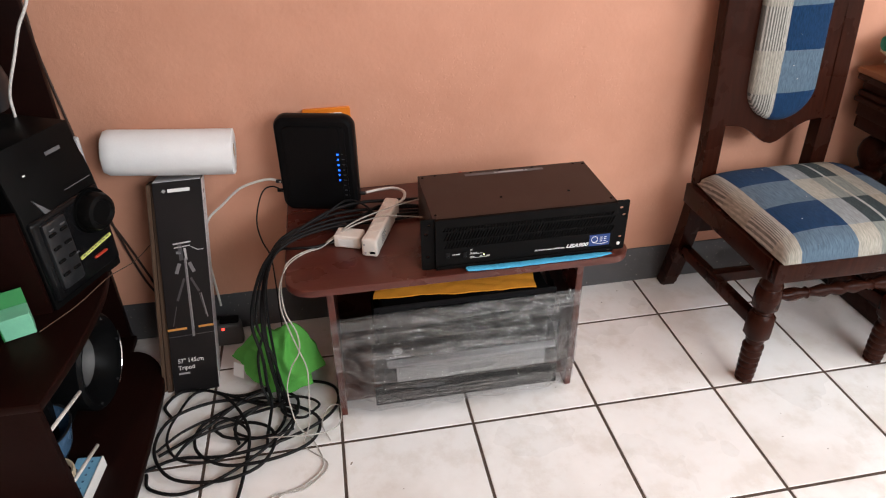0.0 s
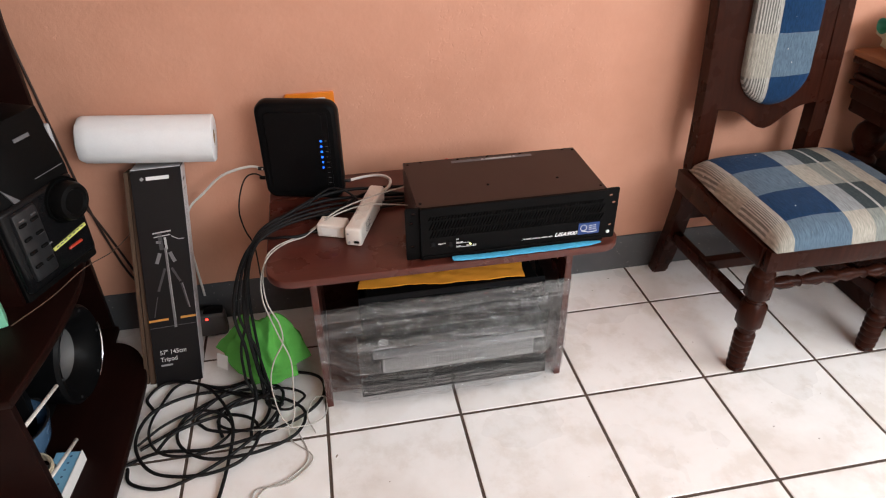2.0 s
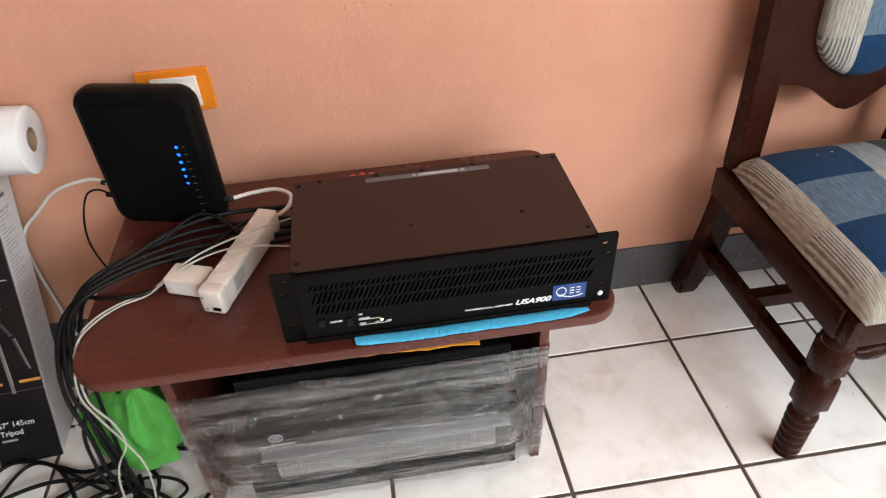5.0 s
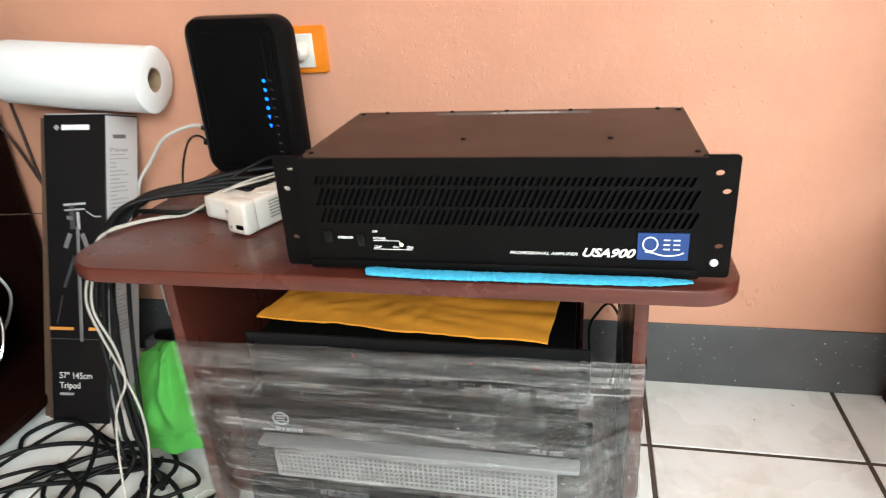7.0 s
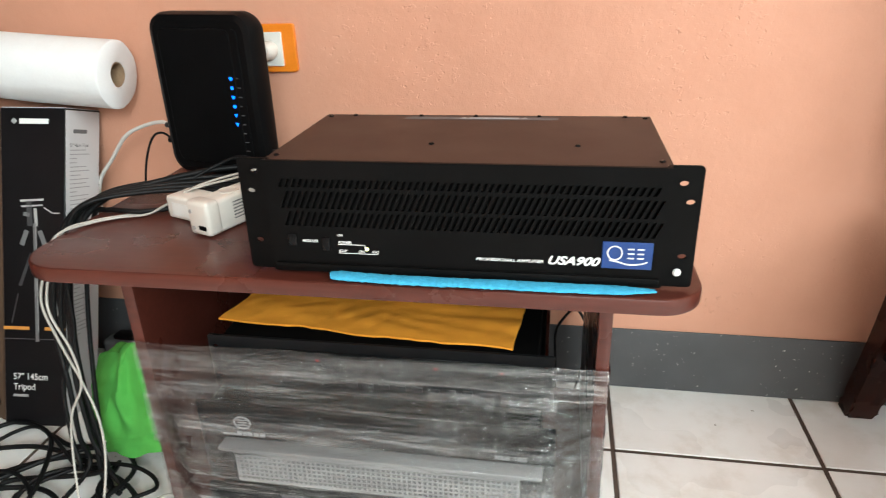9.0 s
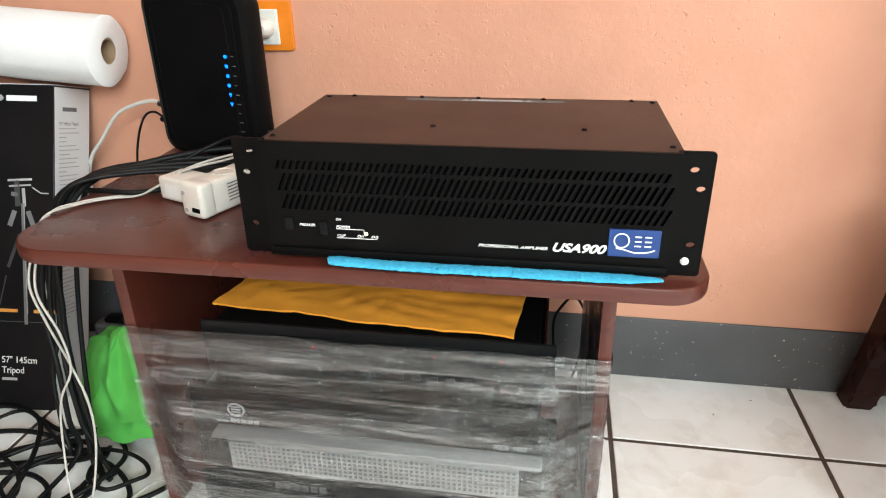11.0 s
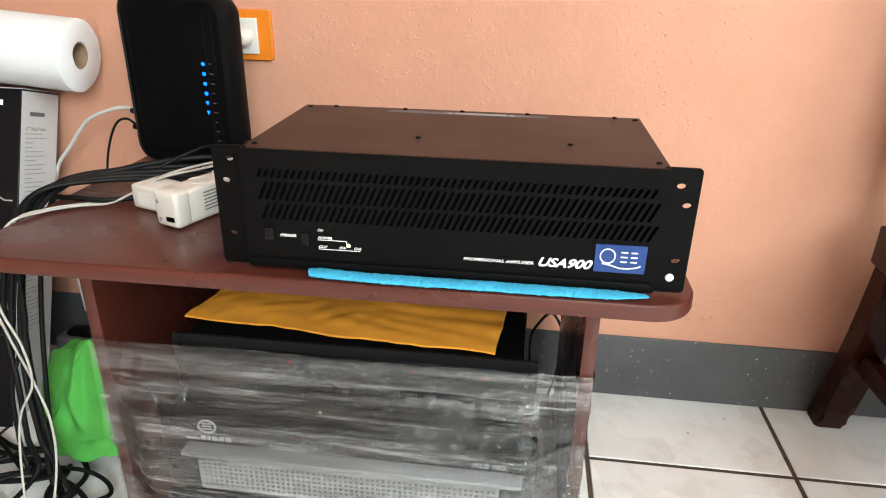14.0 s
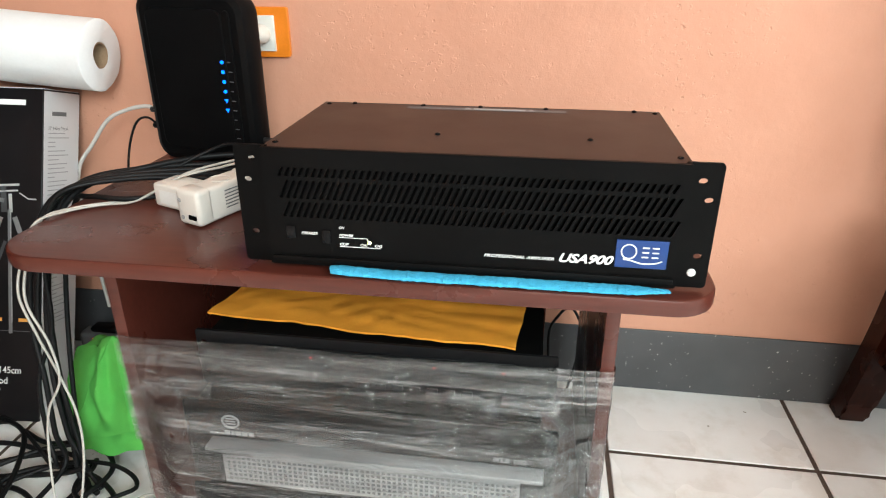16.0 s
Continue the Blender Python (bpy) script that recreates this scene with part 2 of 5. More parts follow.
M = dict(
    wall=wall_paint(), band=band_paint(), tile=tile_glaze(), film=film_plastic("clear_stretch_film", 0.018), crease=film_plastic("creased_stretch_film", 0.0),
    grout=surface("brown_grout", (0.075, 0.050, 0.038), 0.9, scale=60, vary=0.45, relief=0.5, depth=0.002),
    ceiling=surface("white_ceiling_paint", (0.78, 0.76, 0.72), 0.8, scale=4, vary=0.04),
    table=wood("mahogany_melamine", (0.058, 0.0140, 0.0092), (0.090, 0.0225, 0.0150), 0.30),
    chair=wood("dark_varnished_wood", (0.0150, 0.0040, 0.0022), (0.032, 0.0085, 0.0046), 0.26, "Z", spec=0.09),
    cabinet=wood("dark_red_wood", (0.0062, 0.0019, 0.0014), (0.0120, 0.0034, 0.0025), 0.45, "Y", spec=0.08),
    oak=wood("worn_orange_wood", (0.20, 0.075, 0.028), (0.30, 0.125, 0.05), 0.4, "Y"),
    black=surface("black_powder_coat", (0.0036, 0.0034, 0.0034), 0.5, vary=0.25, scale=12, fine=900, relief=0.25, depth=0.0003, spec=0.05),
    # dark lid metal with the salmon wall's brown reflection put into its colour
    lid=surface("black_sheet_metal_wall_tint", (0.029, 0.0150, 0.0115), 0.42, vary=0.15, scale=8, fine=1200, relief=0.2, depth=0.0002, spec=0.2),
    # near-black for casings and feet; also the shade painted behind the slots
    void=surface("near_black_with_slot_shade", (0.0025, 0.0025, 0.0025), 0.9, spec=0.03),
    plastic=surface("black_plastic", (0.004, 0.004, 0.0043), 0.36, spec=0.07, vary=0.2, scale=15, relief=0.05),
    gloss=surface("gloss_black_plastic", (0.005, 0.005, 0.0055), 0.2, spec=0.14, vary=0.2, scale=10, relief=0.0, rvary=0.06),
    grey=surface("dark_grey_plastic", (0.014, 0.0142, 0.0155), 0.35, spec=0.3, vary=0.15),
    hifi=surface("charcoal_plastic", (0.0038, 0.0036, 0.0036), 0.42, spec=0.06, vary=0.15, scale=9),
    # for the unseen walls: cream picked so their bounced light is less red
    plaster=surface("neutral_bounce_paint", (0.70, 0.67, 0.62), 0.6, vary=0.06, scale=4, fine=60, relief=0.4, depth=0.004),
    white=surface("white_plastic", (0.68, 0.65, 0.60), 0.38, vary=0.05, scale=12, relief=0.03),
    paper=surface("white_paper_towel", (0.75, 0.75, 0.755), 0.95, vary=0.03, scale=25, fine=200, relief=0.22, depth=0.0012, spec=0.1),
    core=surface("brown_cardboard_tube", (0.30, 0.20, 0.12), 0.9, vary=0.2, scale=60),
    card=surface("brown_cardboard", (0.090, 0.050, 0.029), 0.85, vary=0.15, scale=20, stretch=(1, 1, 0.2), relief=0.3),
    print_black=surface("black_printed_card", (0.0080, 0.0072, 0.0080), 0.34, vary=0.2, scale=7, relief=0.1, spec=0.22),
    print_white=surface("white_printed_card", (0.60, 0.60, 0.61), 0.45, vary=0.05, scale=7),
    ink_white=surface("white_ink", (0.75, 0.75, 0.74), 0.6, vary=0.03, relief=0),
    ink_grey=surface("grey_ink", (0.32, 0.32, 0.325), 0.55, vary=0.1, relief=0),
    ink_dim=surface("dim_grey_ink", (0.10, 0.10, 0.105), 0.55, vary=0.1, relief=0),
    ink_dark=surface("dark_ink", (0.12, 0.12, 0.125), 0.6, vary=0.05, relief=0),
    ink_orange=surface("amber_ink", (0.62, 0.27, 0.05), 0.5, vary=0.05, relief=0),
    blue=surface("blue_badge", (0.004, 0.035, 0.17), 0.45, vary=0.1, relief=0),
    cyan=surface("cyan_cloth", (0.075, 0.39, 0.61), 0.95, vary=0.13, scale=160, fine=500, stretch=(1, 1, 0.15), relief=0.6, depth=0.003, spec=0.1),
    yellow=surface("amber_cloth", (0.70, 0.295, 0.033), 0.95, vary=0.12, scale=18, fine=700, relief=0.6, depth=0.0015, spec=0.1),
    green=surface("lime_cloth", (0.115, 0.44, 0.085), 0.95, vary=0.15, scale=22, fine=700, relief=0.7, depth=0.0015, spec=0.1),
    tag=surface("white_fabric_tag", (0.72, 0.72, 0.70), 0.8, vary=0.05),
    orange=surface("orange_plate", (0.72, 0.20, 0.012), 0.4, vary=0.08, scale=30),
    cable=surface("black_cable_rubber", (0.0055, 0.0055, 0.006), 0.5, spec=0.2, vary=0.2),
    wire=surface("brown_black_wire", (0.030, 0.012, 0.008), 0.5, vary=0.2),
    cable_white=surface("white_cable", (0.62, 0.60, 0.57), 0.45, vary=0.06),
    cable_clear=surface("translucent_grey_cable", (0.40, 0.38, 0.345), 0.3, vary=0.12),
    silver=surface("silver_grille_paint", (0.50, 0.50, 0.50), 0.35, metal=0.6, vary=0.06),
    steel=surface("bright_steel", (0.62, 0.61, 0.59), 0.25, metal=1.0, vary=0.05),
    amp=surface("charcoal_amp_face", (0.0065, 0.0066, 0.0072), 0.42, spec=0.09, vary=0.15, scale=10),
    chrome=surface("chrome", (0.72, 0.72, 0.72), 0.12, metal=1.0, vary=0.02, relief=0, rvary=0.04),
    cone=surface("grey_speaker_cone", (0.085, 0.085, 0.085), 0.5, vary=0.1),
    red=surface("red_plastic", (0.40, 0.035, 0.015), 0.4, vary=0.1),
    lime=surface("yellow_green_label", (0.52, 0.56, 0.14), 0.5, vary=0.08),
    leaf=surface("green_card", (0.012, 0.20, 0.045), 0.5, vary=0.1),
    mint=surface("mint_card", (0.20, 0.55, 0.36), 0.5, vary=0.08),
    bluebox=surface("pale_blue_card", (0.16, 0.38, 0.56), 0.6, vary=0.08),
    bowl=surface("blue_plastic", (0.07, 0.14, 0.24), 0.25, vary=0.1),
    twine=surface("cream_twine", (0.55, 0.47, 0.33), 0.9, vary=0.2, scale=80),
    bag=surface("pale_green_plastic_wrap", (0.60, 0.66, 0.52), 0.3, vary=0.15, scale=14, fine=90, relief=0.6, depth=0.004),
    teal=surface("teal_plastic_wrap", (0.06, 0.36, 0.26), 0.3, vary=0.2, scale=20),
    led_blue=glow("blue_led", (0.008, 0.13, 1.0), 2.2),
    led_red=glow("red_led", (1.0, 0.03, 0.02), 6.0),
    led_faint=glow("faint_red_led", (0.6, 0.02, 0.02), 0.6),
    led_yellow=glow("yellow_led", (0.85, 0.9, 0.35), 3.0),
)
M["seat"] = plaid("seat_plaid_cloth", 0, 1, -0.255, 0.52, -0.30, 0.235, 125.0, 0.48)
M["back"] = plaid("back_plaid_cloth", 0, 2, -0.130, 0.60, 0.69, 0.225, 85.0, 0.36)


# ---- building helpers ----
def mesh_object(name, bm, material, smooth=40):
    me = bpy.data.meshes.new(name)
    if isinstance(bm, bpy.types.Mesh):
        me = bm
        me.name = name
    else:
        bm.normal_update()
        bm.to_mesh(me)
        bm.free()
    me.materials.clear()
    for m in material if isinstance(material, (list, tuple)) else [material]:
        me.materials.append(m)
    if smooth:
        me.shade_smooth()
        me.set_sharp_from_angle(angle=radians(smooth))
    return new(name, me)


def thing(name, label, category, at=(0, 0, 0), turn=0, group="", kind=""):
    ob = new(name)
    ob.matrix_basis = pose(*at, 0, 0, turn)
    ob.empty_display_size = 0.05
    return tagged(ob, label, category, group, kind)


def root_of(ob):
    while ob.parent:
        ob = ob.parent
    return ob


def part(name, bm, material, parent, label="", world_space=False, smooth=40):
    """One mesh under a thing or under a part; bm is in the thing's own space, or in the world's."""
    ob = mesh_object(name, bm, material, smooth)
    if world_space:
        ob.data.transform(root_of(parent).matrix_basis.inverted())
    ob.parent = parent
    return tagged(ob, label) if label else ob


def single(name, bm, material, label, category, at=None, group="", kind="", smooth=40):
    """A thing of one mesh; bm is in the world's space, and its origin goes to at."""
    ob = mesh_object(name, bm, material, smooth)
    if at:
        ob.data.transform(Matrix.Translation([-c for c in at]))
        ob.location = at
    return tagged(ob, label, category, group, kind)


def box(x0, x1, y0, y1, z0, z1, bevel=0.0, segments=2, bm=None):
    bm2 = bmesh.new()
    bmesh.ops.create_cube(bm2, size=1)
    bmesh.ops.transform(bm2, matrix=Matrix.LocRotScale(((x0 + x1) / 2, (y0 + y1) / 2, (z0 + z1) / 2), None, (x1 - x0, y1 - y0, z1 - z0)), verts=bm2.verts)
    if bevel:
        bmesh.ops.bevel(bm2, geom=bm2.edges[:], offset=bevel, segments=segments, affect="EDGES", profile=0.5)
    return merge(bm, bm2)


def merge(bm, other, matrix=None):
    if matrix is not None:
        bmesh.ops.transform(other, matrix=matrix, verts=other.verts)
    if bm is None:
        return other
    me = bpy.data.meshes.new("tmp")
    other.to_mesh(me)
    other.free()
    bm.from_mesh(me)
    bpy.data.meshes.remove(me)
    return bm


def lathe(profile, seg=24, matrix=None, bm=None, close=True):
    """profile: (radius, height) pairs from the bottom up, turned round z."""
    bm2 = bmesh.new()
    rings = [[bm2.verts.new((r * math.cos(2 * math.pi * k / seg), r * math.sin(2 * math.pi * k / seg), h)) for k in range(seg)] for r, h in profile]
    for a, b in zip(rings, rings[1:]):
        for k in range(seg):
            bm2.faces.new((a[k], a[(k + 1) % seg], b[(k + 1) % seg], b[k]))
    if close:
        bm2.faces.new(rings[0][::-1])
        bm2.faces.new(rings[-1])
    return merge(bm, bm2, matrix)


def along(p, q):
    """Matrix that lays z of a unit piece from p to q, without scaling."""
    p, q = Vector(p), Vector(q)
    return Matrix.Translation(p) @ (q - p).to_track_quat("Z", "Y").to_matrix().to_4x4()


def rod(p, q, r, seg=12, bm=None):
    d = (Vector(q) - Vector(p)).length
    return lathe([(r * 0.8, 0), (r, r * 0.25), (r, d - r * 0.25), (r * 0.8, d)], seg, along(p, q), bm)


def spline(points, steps=10):
    pts = [Vector(p) for p in points]
    pts = [2 * pts[0] - pts[1], *pts, 2 * pts[-1] - pts[-2]]
    out = []
    for a, b, c, d in zip(pts, pts[1:], pts[2:], pts[3:]):
        for k in range(steps):
            t = k / steps
            out.append(0.5 * (2 * b + (c - a) * t + (2 * a - 5 * b + 4 * c - d) * t * t + (3 * b - a - 3 * c + d) * t ** 3))
    return out + [pts[-2]]


def tube(points, r, steps=10, seg=8, bm=None):
    pts = spline(points, steps)
    bm2 = bmesh.new()
    rings, side = [], None
    for i, p in enumerate(pts):
        way = (pts[min(i + 1, len(pts) - 1)] - pts[max(i - 1, 0)]).normalized()
        if side is None:
            side = way.cross(Vector((0.3, 0.2, 1))).normalized()
        side = (side - way * side.dot(way)).normalized()
        up = way.cross(side)
        rings.append([bm2.verts.new(p + r * (math.cos(2 * math.pi * k / seg) * side + math.sin(2 * math.pi * k / seg) * up)) for k in range(seg)])
    for a, b in zip(rings, rings[1:]):
        for k in range(seg):
            bm2.faces.new((a[k], a[(k + 1) % seg], b[(k + 1) % seg], b[k]))
    bm2.faces.new(rings[0][::-1])
    bm2.faces.new(rings[-1])
    return merge(bm, bm2)


def plate(outer, holes, thick, matrix, bevel=0.0):
    """A flat plate in its own xy plane with real holes, thick along z, laid by matrix. Gives a mesh."""
    cu = bpy.data.curves.new("plate", "CURVE")
    cu.dimensions, cu.fill_mode, cu.extrude, cu.bevel_depth, cu.bevel_resolution = "2D", "BOTH", thick / 2 - bevel, bevel, 1
    for loop in (outer, *holes):
        sp = cu.splines.new("POLY")
        sp.points.add(len(loop) - 1)
        for pt, (x, y) in zip(sp.points, loop):
            pt.co = (x, y, 0, 1)
        sp.use_cyclic_u = True
    ob = bpy.data.objects.new("plate", cu)
    me = bpy.data.meshes.new_from_object(ob)
    bpy.data.objects.remove(ob)
    bpy.data.curves.remove(cu)
    me.transform(matrix)
    return me


def rounded(x0, x1, y0, y1, r, n=6, radii=None):
    """Corners of a rounded rectangle, counter-clockwise from the lower left one."""
    out = []
    rs = radii or (r, r, r, r)
    for (cx, cy, a0), rr in zip(((x0, y0, 180), (x1, y0, 270), (x1, y1, 0), (x0, y1, 90)), rs):
        sx, sy = (1 if cx == x0 else -1), (1 if cy == y0 else -1)
        for k in range(n + 1):
            a = radians(a0 + 90 * k / n)
            out.append((cx + sx * rr + rr * math.cos(a), cy + sy * rr + rr * math.sin(a)))
    return out


def ellipse(cx, cy, rx, ry, n=14, lean=0.0):
    return [(cx + rx * math.cos(2 * math.pi * k / n) + lean * math.sin(2 * math.pi * k / n), cy + ry * math.sin(2 * math.pi * k / n)) for k in range(n)]


def lettering(text, size, matrix, material, parent, shear=0.0, width=None, bold=0.0, name="lettering"):
    """Words as thin raised ink: x to the right, y up in the matrix's plane. width stretches them to a known length."""
    cu = bpy.data.curves.new("text", "FONT")
    cu.body, cu.size, cu.shear, cu.extrude, cu.offset = text, size, shear, 0.00015, bold
    ob = bpy.data.objects.new("text", cu)
    scene.collection.objects.link(ob)
    bpy.context.view_layer.update()
    me = bpy.data.meshes.new_from_object(ob.evaluated_get(bpy.context.evaluated_depsgraph_get()))
    bpy.data.objects.remove(ob)
    bpy.data.curves.remove(cu)
    if width:
        xs = [v.co.x for v in me.vertices]
        k = width / (max(xs) - min(xs))
        me.transform(Matrix.Diagonal((k, 1, 1, 1)))
    me.transform(matrix)
    return part(name, me, material, parent, smooth=0)


# planes to lay plates on: x right and y up, facing the camera's side
FRONT = Matrix(((1, 0, 0, 0), (0, 0, -1, 0), (0, 1, 0, 0), (0, 0, 0, 1)))   # faces -y
def front_at(y):
    return Matrix.Translation((0, y, 0)) @ FRONT
SIDE = Matrix(((0, 0, 1, 0), (1, 0, 0, 0), (0, 1, 0, 0), (0, 0, 0, 1)))     # plate x -> world y, plate y -> world z
def side_at(x):
    return Matrix.Translation((x, 0, 0)) @ SIDE
def flat_at(z):
    return Matrix.Translation((0, 0, z))


def cloth_sheet(nx, ny, f, thick=0.003):
    """A soft sheet: f(u, v) gives its place for u and v from 0 to 1; it has two sides and a hem."""
    bm = bmesh.new()
    grid = [[bm.verts.new(f(i / nx, j / ny)) for j in range(ny + 1)] for i in range(nx + 1)]
    for i in range(nx):
        for j in range(ny):
            bm.faces.new((grid[i][j], grid[i + 1][j], grid[i + 1][j + 1], grid[i][j + 1]))
    bm.normal_update()
    if thick:
        bmesh.ops.solidify(bm, geom=bm.faces[:], thickness=thick)
    return bm


# ---- the room ----
def walled(name, bm, material, label):
    return single(name, bm, material, label, "wall", kind="structure", smooth=0)


T = 0.12
walled("wall_north", box(ROOM_X0 - T, ROOM_X1 + T, WALL_Y, WALL_Y + T, 0, ROOM_H), M["wall"], "salmon painted rough plaster wall with pits")
walled("wall_west", box(ROOM_X0 - T, ROOM_X0, ROOM_Y0, WALL_Y, 0, ROOM_H), M["wall"], "salmon painted plaster wall behind the cabinet")
# east and south walls are unseen; their cream serves to neutralise the bounce
me = plate([(ROOM_Y0, 0), (WALL_Y, 0), (WALL_Y, ROOM_H), (ROOM_Y0, ROOM_H)], [rounded(-1.95, -0.45, 1.43, 2.47, 0.001, 1)], T, side_at(ROOM_X1 + T / 2))
walled("wall_east", me, M["plaster"], "unseen wall with a window, cream for neutral bounce light")
me = plate([(ROOM_X0 - T, 0), (ROOM_X1 + T, 0), (ROOM_X1 + T, ROOM_H), (ROOM_X0 - T, ROOM_H)], [rounded(0.85, 2.55, 1.43, 2.47, 0.001, 1)], T, front_at(ROOM_Y0 - T / 2))
walled("wall_south", me, M["plaster"], "unseen wall with a wide window, cream for neutral bounce light")
single("ceiling", box(ROOM_X0 - T, ROOM_X1 + T, ROOM_Y0 - T, WALL_Y + T, ROOM_H, ROOM_H + 0.1), M["ceiling"], "plain white painted ceiling", "ceiling", kind="structure")
single("baseboard", box(ROOM_X0, ROOM_X1, WALL_Y - 0.004, WALL_Y, 0.0, 0.131, 0.0015, 1), M["band"], "dark grey painted skirting band with paint chips", "baseboard", kind="structure")

# ---- television stand ----
TOP_Z = 0.465
stand = thing("tv_stand", "mahogany melamine stand with rounded top and open front", "tv stand", (0.32, 0.28, 0))
me = plate(rounded(-0.080, 0.715, 0.022, 0.495, 0.05, 10, (0.060, 0.045, 0.03, 0.03)), [], 0.019, flat_at(TOP_Z - 0.0095), 0.003)
part("tabletop", me, M["table"], stand, world_space=True)
foot_gap = [(0.135, 0.0), (0.15, 0.03), (0.40, 0.03), (0.415, 0.0)]
for x in (0.011, 0.626):
    me = plate([(0.10, 0.0), *foot_gap, (0.45, 0.0), (0.45, 0.446), (0.10, 0.446)], [], 0.016, side_at(x), 0.001)
    part("side_panel", me, M["table"], stand, world_space=True)
part("bottom_shelf", box(0.019, 0.618, 0.11, 0.44, 0.038, 0.053, 0.001), M["table"], stand, world_space=True)
# added board: keeps light bounced off the wall out of the stand
part("back_panel", box(0.019, 0.560, 0.432, 0.438, 0.053, 0.446, 0.001), M["table"], stand, world_space=True)


# ---- rack amplifier on the stand ----
def rack_ear(x0, x1, z0, z1, holes):
    return plate(rounded(x0, x1, z0, z1, 0.004, 3), [ellipse(cx, cz, 0.0043, 0.0030) for cx, cz in holes], 0.003, front_at(0.0585))


amp = thing("power_amplifier", "black rack amplifier with slotted front and sheet-metal lid tinted by painted wall reflection", "amplifier", (0.47, 0.17, TOP_Z))
AX0, AX1, AZ0, AZ1 = 0.231, 0.711, TOP_Z + 0.003, TOP_Z + 0.132
part("chassis", box(AX0 + 0.027, AX1 - 0.027, 0.060, 0.282, AZ0 + 0.003, AZ1 - 0.003, 0.0012, 1), M["lid"], amp, world_space=True)
part("left_ear", rack_ear(AX0, AX0 + 0.034, AZ0, AZ1, [(AX0 + 0.018, AZ1 - 0.014), (AX0 + 0.012, AZ1 - 0.037), (AX0 + 0.014, AZ0 + 0.034)]), M["black"], amp, world_space=True)
part("right_ear", rack_ear(AX1 - 0.034, AX1, AZ0, AZ1, [(AX1 - 0.018, AZ1 - 0.018), (AX1 - 0.010, AZ1 - 0.037), (AX1 - 0.012, AZ0 + 0.034)]), M["black"], amp, world_space=True)
for x, z in ((AX1 - 0.0155, AZ0 + 0.0165),):
    part("screw", lathe([(0.0042, 0), (0.0042, 0.0012), (0.0028, 0.0026)], 14, front_at(0.057) @ Matrix.Translation((x, z, 0)), None), M["ink_white"], amp, "white round screw head", world_space=True)
# front panel with three bands of slanted slots cut through it
slots = []
for z0, z1 in ((0.1030, 0.1120), (0.0795, 0.0985), (0.0590, 0.0755)):
    lean = 0.45 * (z1 - z0)
    for k in range(56):
        x = 0.2790 + 0.0070 * k + (0.002 if z0 < 0.06 else 0)
        slots.append([(x, TOP_Z + z0), (x + 0.0034, TOP_Z + z0), (x + 0.0034 + lean, TOP_Z + z1), (x + lean, TOP_Z + z1)])
me = plate(rounded(0.2625, 0.6805, AZ0 + 0.0015, AZ1, 0.002, 2), slots, 0.004, front_at(0.0505))
front = part("front_panel", me, M["black"], amp, world_space=True)
part("side_cheek", box(0.2625, 0.2665, 0.0525, 0.0605, AZ0 + 0.0015, AZ1, 0.0005, 1), M["black"], amp, world_space=True)
part("side_cheek", box(0.6765, 0.6805, 0.0525, 0.0605, AZ0 + 0.0015, AZ1, 0.0005, 1), M["black"], amp, world_space=True)
# flat dark sheet standing in for the shade in the slots' depth
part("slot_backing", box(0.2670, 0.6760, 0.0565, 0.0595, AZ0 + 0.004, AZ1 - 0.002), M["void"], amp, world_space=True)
part("lower_moulding", box(0.266, 0.677, 0.0445, 0.0485, AZ0 + 0.006, AZ0 + 0.013, 0.0015), M["black"], amp, world_space=True)


def at_front(x, z, y=0.0480):
    return Matrix.Translation((-0.47, -0.17, -TOP_Z)) @ front_at(y) @ Matrix.Translation((x, z, 0))


badge = part("badge", box(0.6195, 0.6690, 0.0470, 0.0486, TOP_Z + 0.0250, TOP_Z + 0.0545, 0.0004, 1), M["blue"], amp, "blue square maker's badge", world_space=True)
# maker's mark: a ring, two bars and a swash
def stroke(points, r=0.0008):
    return tube([(x + 0.0020, 0.0468, TOP_Z + z + 0.0080) for x, z in points], r, 5, 5)


mark = stroke([(0.6300 + 0.0072 * math.cos(a / 12 * 2 * math.pi), 0.0345 + 0.0075 * math.sin(a / 12 * 2 * math.pi)) for a in range(13)])
for x0, x1 in ((0.6445, 0.6510), (0.6540, 0.6605)):
    mark = merge(mark, box(x0, x1, 0.0462, 0.0472, TOP_Z + 0.0365, TOP_Z + 0.0380, 0.0003, 1))
    mark = merge(mark, box(x0, x1, 0.0462, 0.0472, TOP_Z + 0.0415, TOP_Z + 0.0430, 0.0003, 1))
    mark = merge(mark, box(x0, x1, 0.0462, 0.0472, TOP_Z + 0.0465, TOP_Z + 0.0480, 0.0003, 1))
mark = merge(mark, stroke([(0.6250, 0.0265), (0.6330, 0.0250), (0.6440, 0.0222), (0.6560, 0.0232), (0.6625, 0.0258)]))
part("mark", mark, M["ink_white"], badge, world_space=True)
lettering("USA900", 0.0130, at_front(0.5640, TOP_Z + 0.0268), M["ink_white"], front, 0.35, 0.0530, 0.0004)
lettering("PROFESSIONAL AMPLIFIER", 0.0044, at_front(0.4900, TOP_Z + 0.0275), M["ink_white"], front, 0.3, 0.0705, 0.0001)
lettering("BREAKER", 0.0040, at_front(0.2990, TOP_Z + 0.0405), M["ink_white"], front, 0.3, 0.0175, 0.0001)
